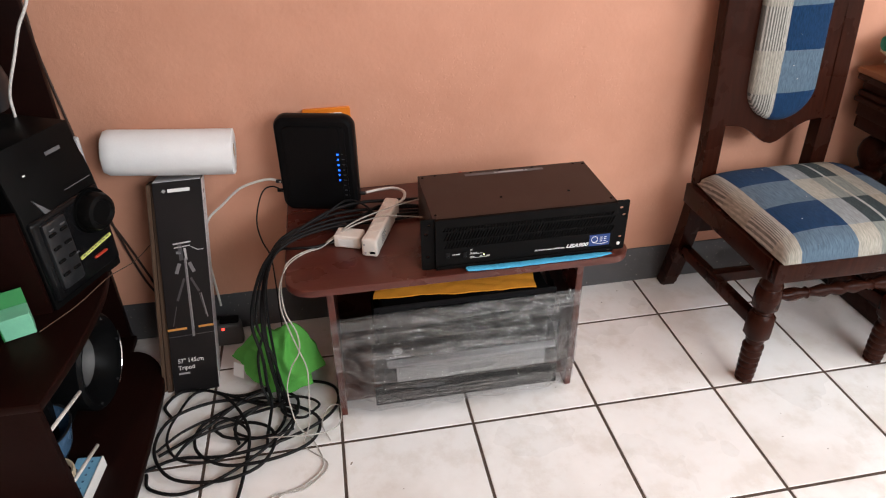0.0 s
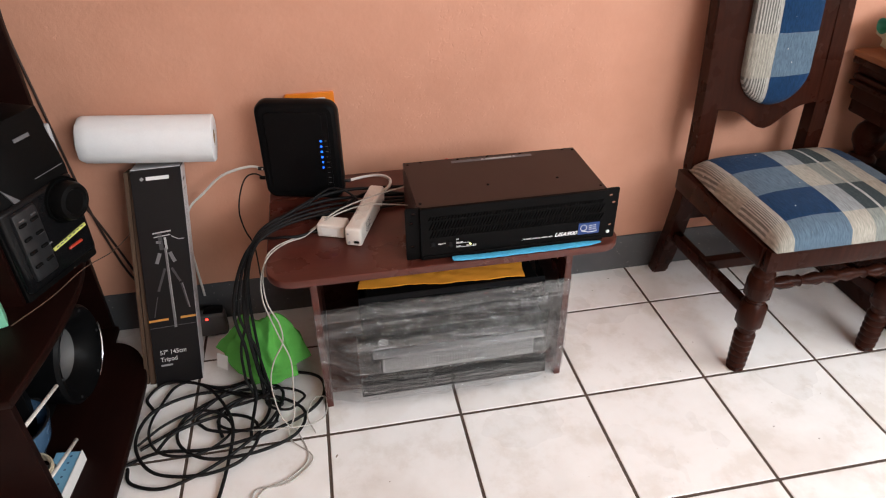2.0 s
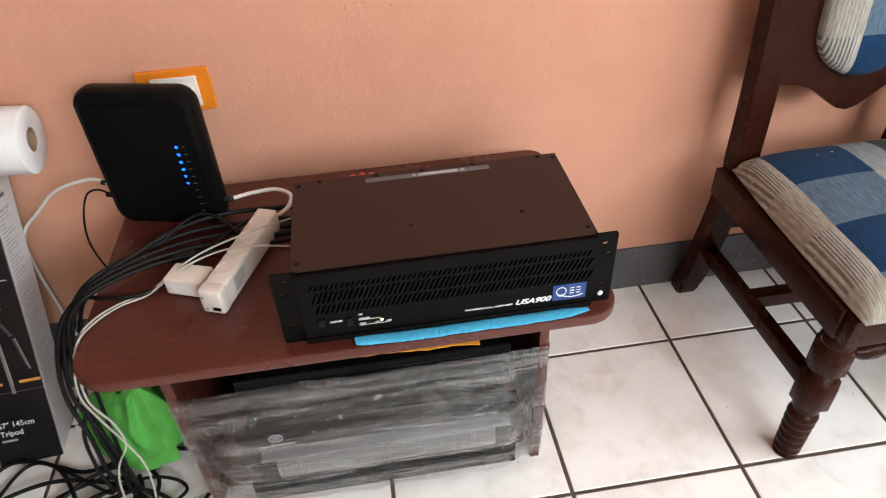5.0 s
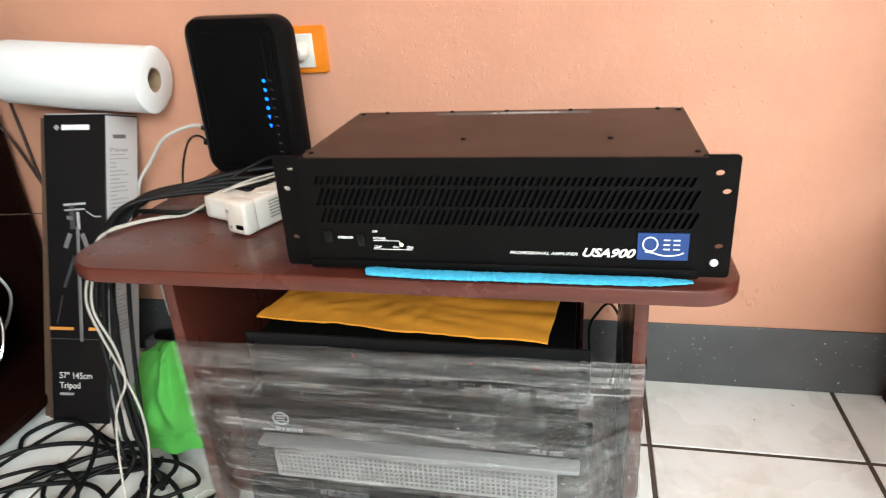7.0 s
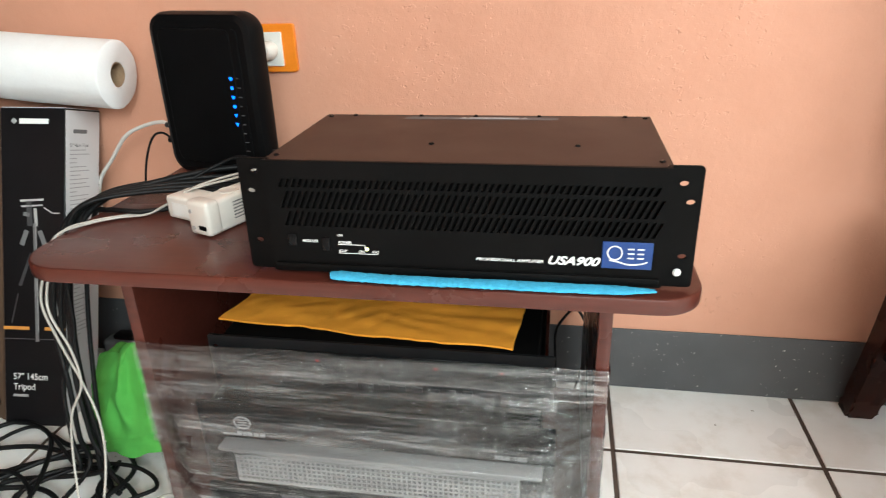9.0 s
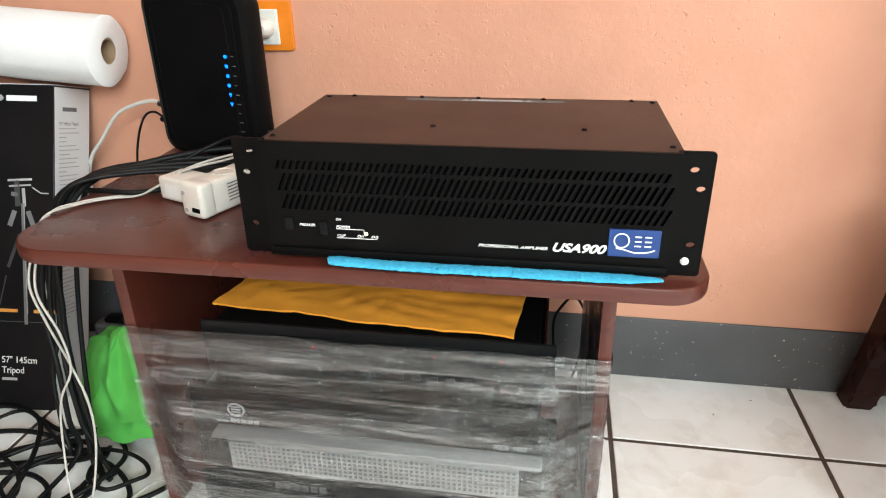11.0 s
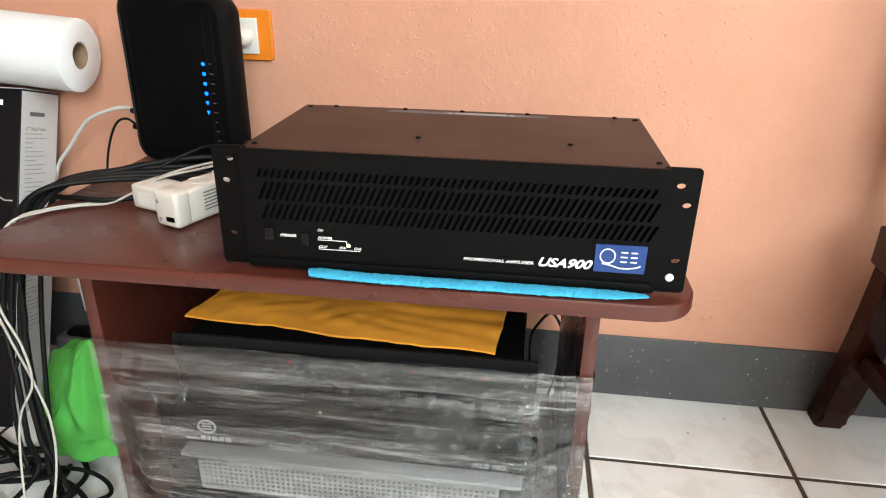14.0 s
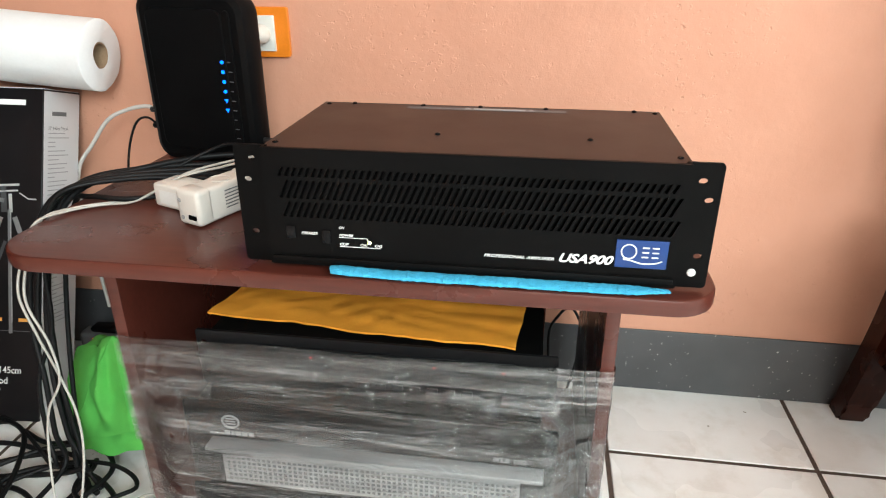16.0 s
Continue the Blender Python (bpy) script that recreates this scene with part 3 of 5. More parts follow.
for word, x, z, w in (("ON", 0.3395, 0.0485, 0.006), ("POWER", 0.3395, 0.0402, 0.0150), ("CLIP", 0.3395, 0.0302, 0.0095), ("CH1", 0.3615, 0.0302, 0.0075), ("CH2", 0.3770, 0.0302, 0.0075)):
    lettering(word, 0.0038, at_front(x, TOP_Z + z), M["ink_white"], front, 0.3, w, 0.0001)
for x0, x1, z in ((0.3395, 0.3700, 0.0386), (0.3395, 0.3835, 0.0284)):
    part("rule", box(x0, x1, 0.0478, 0.0483, TOP_Z + z, TOP_Z + z + 0.0007), M["ink_white"], front, world_space=True)
part("rule", box(0.3693, 0.3700, 0.0478, 0.0483, TOP_Z + 0.0355, TOP_Z + 0.0393), M["ink_white"], front, world_space=True)
part("power_light", lathe([(0.0019, 0), (0.0019, 0.001), (0.001, 0.0016)], 12, front_at(0.0485) @ Matrix.Translation((0.3717, TOP_Z + 0.0345, 0))), M["led_yellow"], front, "small glowing indicator", world_space=True)
part("rocker_switch", box(0.3220, 0.3310, 0.0450, 0.0490, TOP_Z + 0.0320, TOP_Z + 0.0470, 0.001), M["gloss"], front, world_space=True)
part("breaker_button", box(0.2835, 0.2935, 0.0455, 0.0490, TOP_Z + 0.0360, TOP_Z + 0.0500, 0.001), M["gloss"], front, world_space=True)
for x, y in ((0.268, 0.268), (0.300, 0.2745), (0.390, 0.2745), (0.463, 0.2745), (0.545, 0.2745), (0.652, 0.2745), (0.676, 0.268), (0.430, 0.134), (0.592, 0.134), (0.674, 0.079), (0.268, 0.079)):
    part("lid_screw", lathe([(0.0032, 0), (0.0032, 0.0008), (0.0018, 0.0020)], 12, Matrix.Translation((x, y, AZ1 - 0.003))), M["gloss"], amp, world_space=True)
part("rear_sticker", box(0.372, 0.570, 0.257, 0.2685, AZ1 - 0.0032, AZ1 - 0.0027), M["ink_dim"], amp, "grey printed strip on the lid", world_space=True)
part("warning_strip", box(0.456, 0.520, 0.2595, 0.2665, AZ1 - 0.0028, AZ1 - 0.0024), M["ink_grey"], amp, world_space=True)
for x in (0.449, 0.527):
    part("warning_mark", lathe([(0.0055, 0), (0.0055, 0.0003)], 3, Matrix.Translation((x, 0.2630, AZ1 - 0.0028)) @ Matrix.Rotation(radians(90), 4, "Z")), M["ink_grey"], amp, world_space=True)
for k in range(3):
    part("binding_post", lathe([(0.005, 0), (0.0055, 0.004), (0.005, 0.010), (0.003, 0.014)], 12, Matrix.Translation((0.352 + 0.015 * k, 0.2825, AZ1 - 0.015 + 0.002 * (k % 2))) @ Matrix.Rotation(radians(-90), 4, "X") @ Matrix.Scale(1.25, 4)), M["red"], amp, "red speaker terminal", world_space=True)


amp.location += Vector((-0.008, -0.011, 0.0))


# ---- cloths ----
def blue_fold(u, v):
    a = 2 * math.pi * v
    x = 0.322 + 0.345 * u
    slim = min(1.0, 0.80 + 9 * u, 0.35 + 6 * (1 - u))
    wob = 0.0012 * noise.noise((x * 40, 3, v * 2)) + 0.0010 * noise.noise((x * 190, 5, v * 5))
    sag = 0.0016 * noise.noise((x * 9, 8, 0))
    return (x + 0.003 * noise.noise((v * 3, u * 2, 4)), 0.0310 + 0.0100 * slim * math.cos(a) + wob + sag - 0.004 * math.sin(3.1 * u), TOP_Z + 0.0043 + (0.0036 + 0.0008 * noise.noise((x * 25, 1, 0))) * slim * math.sin(a) * (1 - 0.30 * u) + 0.0007 * noise.noise((x * 260, 2, v * 6)))


single("microfibre_cloth", cloth_sheet(240, 16, blue_fold, 0), M["cyan"], "folded bright blue cloth under the amplifier's front edge", "cloth", (0.5, 0.04, TOP_Z))


def amber(u, v):
    x = 0.136 + 0.386 * u + 0.014 * (v - 0.3) - 0.020 * (1 - u) ** 4 * (1 - v) + 0.004 * noise.noise((u * 5, v * 4, 8))
    front = 0.137 - 0.030 * u + 0.010 * noise.noise((u * 5, 2, 0)) + 0.003 * noise.noise((u * 17, 3, 0))
    y = front + (0.262 - front) * v
    ridge = abs(noise.noise((x * 9 + y * 16, y * 22, 5))) + 0.5 * abs(noise.noise((x * 26 - y * 18, y * 30, 1)))
    z = 0.3400 + 0.0065 * ridge * min(1, v * 4 + 0.25) + 0.004 * v
    return (x, y, z)


single("duster_cloth", cloth_sheet(60, 26, amber, 0.003), M["yellow"], "amber yellow cloth spread on the wrapped equipment", "cloth", (0.33, 0.2, 0.34))


# ---- equipment stacked inside the stand ----
def rack_unit(name, label, z0, z1, x0=0.100, x1=0.580, y0=0.108, y1=0.40):
    unit = thing(name, label, "amplifier", ((x0 + x1) / 2, (y0 + y1) / 2, z0), group="rack units in the stand")
    part("casing", box(x0 + 0.02, x1 - 0.02, y0 + 0.004, y1, z0 + 0.001, z1 - 0.001, 0.001, 1), M["void"], unit, world_space=True)
    me = plate(rounded(x0, x1, z0 + 0.001, z1 - 0.001, 0.003, 3), [ellipse(x, z, 0.004, 0.003) for x in (x0 + 0.009, x1 - 0.009) for z in ((z0 * 0.78 + z1 * 0.22), (z0 * 0.22 + z1 * 0.78))], 0.004, front_at(y0 + 0.002))
    part("face", me, M["amp"], unit, world_space=True)
    return unit


low = rack_unit("mixer_amplifier", "thin charcoal rack unit under stretch film", 0.054, 0.118, 0.095, 0.575, 0.062)
for k in range(6):
    part("caption_bar", box(0.202 + 0.0125 * k, 0.2115 + 0.0125 * k, 0.0608, 0.0622, 0.098, 0.107), M["ink_dim"], low, world_space=True)
mid = rack_unit("grille_amplifier", "charcoal rack amplifier with silver grille under stretch film", 0.119, 0.252, 0.095, 0.575, 0.070)
grid_holes = [[(0.1575 + 0.0068 * i + dx, 0.1445 + 0.0068 * j + dz) for dx, dz in ((0, 0), (0.0042, 0), (0.0042, 0.0042), (0, 0.0042))] for i in range(55) for j in range(6)]
part("grille", plate(rounded(0.152, 0.533, 0.1395, 0.1885, 0.003, 3), grid_holes, 0.004, front_at(0.050)), M["silver"], mid, "silver perforated grille", world_space=True)
part("grille_backing", box(0.153, 0.532, 0.0535, 0.0685, 0.1405, 0.1875), M["ink_dark"], mid, world_space=True)
part("ridge", box(0.130, 0.560, 0.046, 0.0695, 0.1890, 0.1955, 0.002), M["silver"], mid, world_space=True)
for x in (0.134, 0.552):
    part("knob", lathe([(0.012, 0), (0.012, 0.014), (0.010, 0.017)], 20, front_at(0.070) @ Matrix.Translation((x, 0.160, 0))), M["plastic"], mid, world_space=True)
part("emblem", plate(ellipse(0.158, 0.220, 0.0125, 0.0105, 24), [ellipse(0.158, 0.220, 0.0100, 0.0080, 24)], 0.001, front_at(0.0695)), M["ink_grey"], mid, "pale oval emblem", world_space=True)
for z in (0.2155, 0.2195, 0.2235):
    part("emblem_bar", box(0.1515, 0.1645, 0.0690, 0.0698, z, z + 0.0020), M["ink_grey"], mid, world_space=True)
for x0, x1, z1 in ((0.128, 0.146, 0.2010), (0.148, 0.155, 0.2055), (0.157, 0.161, 0.2045), (0.163, 0.170, 0.2045), (0.172, 0.179, 0.2045), (0.181, 0.188, 0.2045)):
    part("name_bar", box(x0, x1, 0.0688, 0.0698, 0.1990, z1), M["ink_grey"], mid, world_space=True)
lettering("XLS 602", 0.0095, Matrix.Translation((-0.335, -0.235, -0.119)) @ front_at(0.0695) @ Matrix.Translation((0.498, 0.1985, 0)), M["ink_grey"], mid, 0.1, 0.043, 0.0003)
top = rack_unit("rack_receiver", "charcoal rack unit with indicator row under stretch film", 0.253, 0.335, 0.110, 0.570, 0.104)
part("display_strip", box(0.20, 0.52, 0.1028, 0.1042, 0.292, 0.320, 0.0005, 1), M["gloss"], top, world_space=True)
for k in range(8):
    part("button", box(0.30 + 0.022 * k, 0.314 + 0.022 * k, 0.1015, 0.1042, 0.268, 0.276, 0.001, 1), M["grey"], top, world_space=True)
for x in (0.262, 0.420, 0.505):
    part("indicator", lathe([(0.0016, 0), (0.0012, 0.001)], 10, front_at(0.1028) @ Matrix.Translation((x, 0.306, 0))), M["led_faint"], top, world_space=True)
case = thing("black_case", "plain black equipment case under the tabletop", "case", (0.36, 0.34, 0.335))
part("case_body", box(0.15, 0.575, 0.265, 0.405, 0.352, 0.398, 0.003), M["plastic"], case, world_space=True)
for x, y in ((0.17, 0.285), (0.555, 0.285), (0.17, 0.385), (0.555, 0.385)):
    part("rubber_foot", lathe([(0.009, 0.335), (0.010, 0.352)], 12, Matrix.Translation((x, y, 0))), M["void"], case, world_space=True)


# ---- stretch film over the stand's front ----
def film_front(x, z):
    """How far out the film is stretched: taut between the side panels at the rim, over the deeper units below."""
    side = min(1.0, max(0.0, (x - 0.012) / 0.085)) * min(1.0, max(0.0, (0.624 - x) / 0.070))
    side = side * side * (3 - 2 * side)
    up = min(1.0, max(0.0, (0.300 - z) / 0.100))
    up = up * up * (3 - 2 * up)
    low = min(1.0, max(0.0, (z - 0.030) / 0.110))
    return 0.0960 - 0.0545 * side * up * (0.45 + 0.55 * low)


def film(u, v):
    x = 0.0025 + 0.632 * u
    z = 0.030 + 0.291 * v - 0.004 * math.sin(u * 3) * (1 - v) + 0.004 * u * v
    tilt = z + 0.10 * (x - 0.3) * (0.5 - v)
    y = film_front(x, z)
    y += 0.0036 * noise.noise((x * 4, 0, tilt * 32)) + 0.0026 * noise.noise((x * 11, 4, tilt * 80)) + 0.0016 * noise.noise((x * 45, 9, z * 55))
    edge = min(u, 1 - u)
    if edge < 0.16:
        y += 0.0045 * (1 - edge / 0.16) * noise.noise((x * 34 + z * 40, 2, z * 30 - x * 18))
    if v < 0.05:
        z += (0.012 * noise.noise((x * 18, 7, 0)) + 0.006 * noise.noise((x * 50, 3, 0))) * (1 - v / 0.05)
    return (x, min(y, film_front(x, z) + 0.0025) - 0.0010, z)


wrap = thing("stretch_film", "creased clear stretch film across the stand's open front", "plastic film", (0.33, 0.095, 0.04))
for ob in (
    part("film_sheet", cloth_sheet(220, 120, film, 0), M["film"], wrap, world_space=True, smooth=180),
    part("film_side", cloth_sheet(14, 60, lambda u, v: (0.0018 - 0.0012 * noise.noise((u * 9, v * 14, 2)), 0.098 + 0.13 * u, 0.045 + 0.285 * v + 0.006 * noise.noise((u * 7, v * 5, 1))), 0), M["film"], wrap, world_space=True, smooth=180),
    part("film_side", cloth_sheet(14, 60, lambda u, v: (0.6352 + 0.0012 * noise.noise((u * 9, v * 14, 6)), 0.098 + 0.13 * u, 0.040 + 0.292 * v + 0.006 * noise.noise((u * 7, v * 5, 3))), 0), M["film"], wrap, world_space=True, smooth=180),
):
    ob.visible_shadow = False


def film_layer(u0, u1, z0, z1, lift, seed):
    """Another turn of the film lying over the first: a band with wavy edges."""
    def f(u, v):
        x = 0.0022 + 0.632 * (u0 + (u1 - u0) * u)
        z = z0 + (z1 - z0) * v + 0.006 * noise.noise((x * 6, seed, v * 2)) + 0.020 * (x - 0.33) * math.sin(seed)
        y = film_front(x, z) - 0.0050 - lift + 0.0016 * noise.noise((x * 5, seed, z * 70)) + 0.0008 * noise.noise((x * 40, seed, z * 60))
        return (x, y, z)
    return f


def crumple(cx, cz, w, h, lift, seed):
    """A gathered, crackled spot in the film, fading into the sheet around it."""
    def f(u, v):
        x, z = cx + w * (u - 0.5), cz + h * (v - 0.5) + 0.25 * h * noise.noise((u * 4, seed, 1))
        fade = (math.sin(math.pi * u) * math.sin(math.pi * v)) ** 0.6
        n = abs(noise.noise((u * 9, v * 5, seed))) + 0.6 * abs(noise.noise((u * 19, v * 11, seed + 4)))
        return (x, film_front(x, z) - 0.0050 - lift * fade * (0.2 + 1.3 * n), z)
    return f


for ob in (
    part("film_layer", cloth_sheet(120, 30, film_layer(0, 1, 0.286, 0.320, 0.0008, 1), 0), M["film"], wrap, world_space=True, smooth=180),
    part("film_layer", cloth_sheet(120, 44, film_layer(0, 1, 0.150, 0.236, 0.0012, 4), 0), M["film"], wrap, world_space=True, smooth=180),
    part("film_layer", cloth_sheet(120, 40, film_layer(0.02, 1, 0.034, 0.112, 0.0010, 7), 0), M["film"], wrap, world_space=True, smooth=180),
):
    ob.visible_shadow = False
for cx, cz, w, h, lift, seed in ((0.055, 0.250, 0.085, 0.024, 0.0075, 2), (0.098, 0.262, 0.075, 0.020, 0.0060, 5), (0.300, 0.238, 0.080, 0.014, 0.0040, 9), (0.455, 0.272, 0.085, 0.022, 0.0065, 12), (0.540, 0.276, 0.070, 0.018, 0.0060, 16), (0.430, 0.245, 0.050, 0.022, 0.0065, 21), (0.600, 0.210, 0.070, 0.020, 0.0060, 25), (0.612, 0.130, 0.050, 0.050, 0.0065, 31), (0.340, 0.170, 0.120, 0.016, 0.0035, 40)):
    ob = part("film_crumple", cloth_sheet(40, 16, crumple(cx, cz, w, h, lift, seed), 0), M["crease"], wrap, world_space=True, smooth=50)
    ob.visible_shadow = False



# ---- modem on the stand ----
modem = thing("modem", "upright black modem with blue indicator lights", "modem", (0.019, 0.398, TOP_Z), -14)
def modem_xz(n=8):
    return rounded(-0.096, 0.082, 0.009, 0.244, 0.019, n)


me = plate(modem_xz(), [], 0.042, front_at(0.008), 0.012)
part("housing", me, M["plastic"], modem)
me = plate(rounded(-0.083, 0.056, 0.022, 0.231, 0.014, 6), [], 0.004, front_at(-0.0142), 0.0015)
front_cover = part("front_cover", me, M["plastic"], modem)
me = plate(rounded(0.058, 0.070, 0.022, 0.231, 0.006, 6), [], 0.003, front_at(-0.0138), 0.001)
light_strip = part("light_strip", me, M["plastic"], modem)
part("foot_stand", box(-0.070, 0.070, -0.010, 0.026, 0.0, 0.010, 0.002), M["plastic"], modem)
for k in range(6):
    z = 0.160 - 0.0142 * k
    shape = ellipse(0.0505, z, 0.0030, 0.0027, 10) if k in (0, 3) else ([(0.0475, z + 0.0026), (0.0535, z + 0.0026), (0.0505, z - 0.003)] if k > 3 else rounded(0.0480, 0.0530, z - 0.0024, z + 0.0024, 0.001, 2))
    part("indicator", plate(shape, [], 0.0008, front_at(-0.0172)), M["led_blue"], front_cover, "lit blue symbol")
for k in range(10):
    part("caption_bar", box(0.0600, 0.0670 if k % 3 else 0.0650, -0.0166, -0.0160, 0.160 - 0.0142 * k, 0.1612 - 0.0142 * k), M["ink_dim"], light_strip)
for x, z, mat in ((-0.105, 0.072, "cable_clear"), (-0.105, 0.046, "plastic"), (0.089, 0.042, "cable_clear")):
    s = 1 if x > 0 else -1
    part("connector", rod((x - 0.006 * s, 0.006, z), (x + 0.020 * s, 0.006, z), 0.0048), M["plastic" if mat == "plastic" else "grey"], modem)

# ---- outlet on the wall ----
outlet = thing("wall_outlet", "orange outlet plate with white socket and plugs", "outlet", (0.047, WALL_Y, 0.65))
me = plate(rounded(-0.015, 0.109, 0.611, 0.689, 0.004, 3), [], 0.009, front_at(WALL_Y - 0.0045), 0.001)
part("plate", me, M["orange"], outlet, world_space=True)
part("socket", box(0.008, 0.087, WALL_Y - 0.0125, WALL_Y - 0.008, 0.620, 0.677, 0.001, 1), M["white"], outlet, world_space=True)
plug = thing("plug", "white round plug in the wall outlet", "plug", (0.068, WALL_Y - 0.012, 0.648))
part("plug_body", lathe([(0.014, 0), (0.016, 0.006), (0.015, 0.018), (0.008, 0.028)], 16, front_at(WALL_Y - 0.0122) @ Matrix.Translation((0.066, 0.648, 0))), M["white"], plug, world_space=True)

# ---- power strip and adapter ----
TURN = -21.0
strip = thing("power_strip", "white multi-socket power strip lying on the stand", "power strip", (0.150, 0.227, TOP_Z + 0.001), TURN)
part("strip_body", box(-0.0185, 0.0185, -0.098, 0.112, 0, 0.045, 0.006, 3), M["white"], strip)
part("end_cap", box(-0.0195, 0.0195, -0.104, -0.080, 0, 0.046, 0.006, 3), M["white"], strip)
for k in range(4):
    part("socket", lathe([(0.0135, 0), (0.0135, 0.0014), (0.0120, 0.0014), (0.0115, 0.0006)], 20, Matrix.Translation((0, -0.048 + 0.040 * k, 0.0448))), M["white"], strip)
for dx, dz in ((-0.012, 0.032), (-0.010, 0.010)):
    part("screw", lathe([(0.0028, 0), (0.0028, 0.001)], 10, Matrix.Translation((dx, -0.1036, dz)) @ Matrix.Rotation(radians(90), 4, "X")), M["ink_grey"], strip)
part("switch", box(0.001, 0.014, -0.1058, -0.1035, 0.009, 0.015, 0.0008, 1), M["void"], strip)
for k in range(6):
    part("caption_bar", box(0.0184, 0.0190, -0.060, -0.060 + (0.034, 0.030, 0.036, 0.028, 0.033, 0.020)[k], 0.0345 - 0.0044 * k, 0.0358 - 0.0044 * k), M["ink_dark"], strip)
adapter = thing("power_adapter", "small white plug-in power adapter beside the strip", "adapter", (0.078, 0.198, TOP_Z + 0.001), TURN)
part("adapter_body", box(-0.040, 0.026, -0.023, 0.020, 0, 0.032, 0.004, 3), M["white"], adapter)
part("print_panel", box(-0.028, 0.010, -0.0236, -0.0228, 0.006, 0.024), M["tag"], adapter)

# ---- tall printed box, cardboard and paper roll leaning on the wall ----
lean = math.degrees(math.atan2(0.150, 0.565))
carton = thing("tripod_box", "tall black printed tripod box leaning on the wall", "box", (-0.388, 0.268, 0.0), 3)
carton.matrix_basis = pose(-0.388, 0.268, 0.0, 0, 0, 6) @ pose(0, 0, 0, -lean, 0, 0) @ Matrix.Rotation(radians(1.5), 4, "Y")
BW, BH, BD = 0.0590, 0.588, 0.106
part("carton", box(-BW, BW, 0.0, BD, 0.0, BH, 0.0012, 1), M["print_black"], carton)
side_print = part("side_print", box(BW - 0.0002, BW + 0.0006, 0.003, BD - 0.003, 0.003, BH - 0.003), M["print_white"], carton, "white printed side panel")
part("top_flap", box(-BW + 0.002, BW - 0.002, 0.002, BD - 0.002, BH - 0.0005, BH + 0.0012), M["print_white"], carton)


def ink(name, x0, x1, z0, z1, mat, y=-0.0006, thick=0.0005):
    return part(name, box(x0, x1, y, y + thick, z0, z1), M[mat], carton)


def print_at(x, z):
    return Matrix.Translation((x, -0.0005, z)) @ FRONT


part("logo_mark", plate([(-0.0385, 0.565), (-0.033, 0.5595), (-0.0275, 0.565), (-0.033, 0.5705)], [], 0.0006, front_at(-0.0005)), M["ink_grey"], carton, "small grey diamond mark")
ink("logo_bar", -0.0235, 0.0300, 0.5605, 0.5695, "ink_white")
ink("stripe", -BW, -0.010, 0.187, 0.193, "ink_orange")
ink("stripe", 0.020, BW, 0.187, 0.193, "ink_orange")
ink("lower_band", -BW, BW, 0.1690, 0.1700, "ink_dim")
lettering("57\" 145cm", 0.0175, print_at(-0.042, 0.091), M["ink_white"], carton, 0, 0.066, 0.0001)
lettering("Tripod", 0.0175, print_at(-0.042, 0.071), M["ink_white"], carton, 0, 0.042, 0.0001)
ink("caption_bar", -0.042, -0.013, 0.0570, 0.0620, "ink_grey")


def drawn(points, w, mat):
    """A printed line on the box front."""
    bm = None
    for (x0, z0), (x1, z1) in zip(points, points[1:]):
        d = Vector((x1 - x0, z1 - z0)).normalized() * w / 2
        q = [(x0 + d.y, z0 - d.x), (x0 - d.y, z0 + d.x), (x1 - d.y, z1 + d.x), (x1 + d.y, z1 - d.x)]
        b = bmesh.new()
        b.faces.new([b.verts.new((x, -0.0007, z)) for x, z in q])
        bmesh.ops.solidify(b, geom=b.faces[:], thickness=0.0004)
        bm = merge(bm, b)
    return part("printed_tripod", bm, M[mat], carton)


drawn([(0.003, 0.385), (0.006, 0.165)], 0.0065, "ink_grey")
drawn([(0.0045, 0.385), (0.0085, 0.185)], 0.0018, "ink_white")
drawn([(-0.004, 0.330), (-0.026, 0.270)], 0.0060, "ink_dim")
drawn([(0.012, 0.330), (0.030, 0.290)], 0.0060, "ink_dim")
drawn([(-0.012, 0.372), (-0.022, 0.345)], 0.009, "ink_grey")
drawn([(0.012, 0.372), (0.022, 0.345)], 0.009, "ink_grey")
drawn([(-0.024, 0.425), (0.020, 0.428)], 0.004, "ink_white")
drawn([(-0.022, 0.415), (0.018, 0.418)], 0.003, "ink_white")
drawn([(-0.008, 0.425), (-0.006, 0.380)], 0.010, "ink_dim")
drawn([(0.004, 0.412), (0.006, 0.380)], 0.006, "ink_white")
drawn([(-0.018, 0.402), (-0.006, 0.400)], 0.007, "ink_grey")
drawn([(0.020, 0.414), (0.036, 0.404), (0.050, 0.404)], 0.0022, "ink_white")
drawn([(0.034, 0.285), (0.046, 0.215)], 0.0030, "ink_grey")
drawn([(0.030, 0.285), (0.042, 0.222)], 0.0022, "ink_dim")
drawn([(-0.030, 0.255), (-0.043, 0.200)], 0.0022, "ink_dim")
# printing on the side panel
part("logo_bar", box(BW + 0.0004, BW + 0.0009, 0.024, 0.064, 0.545, 0.552), M["ink_dark"], side_print)
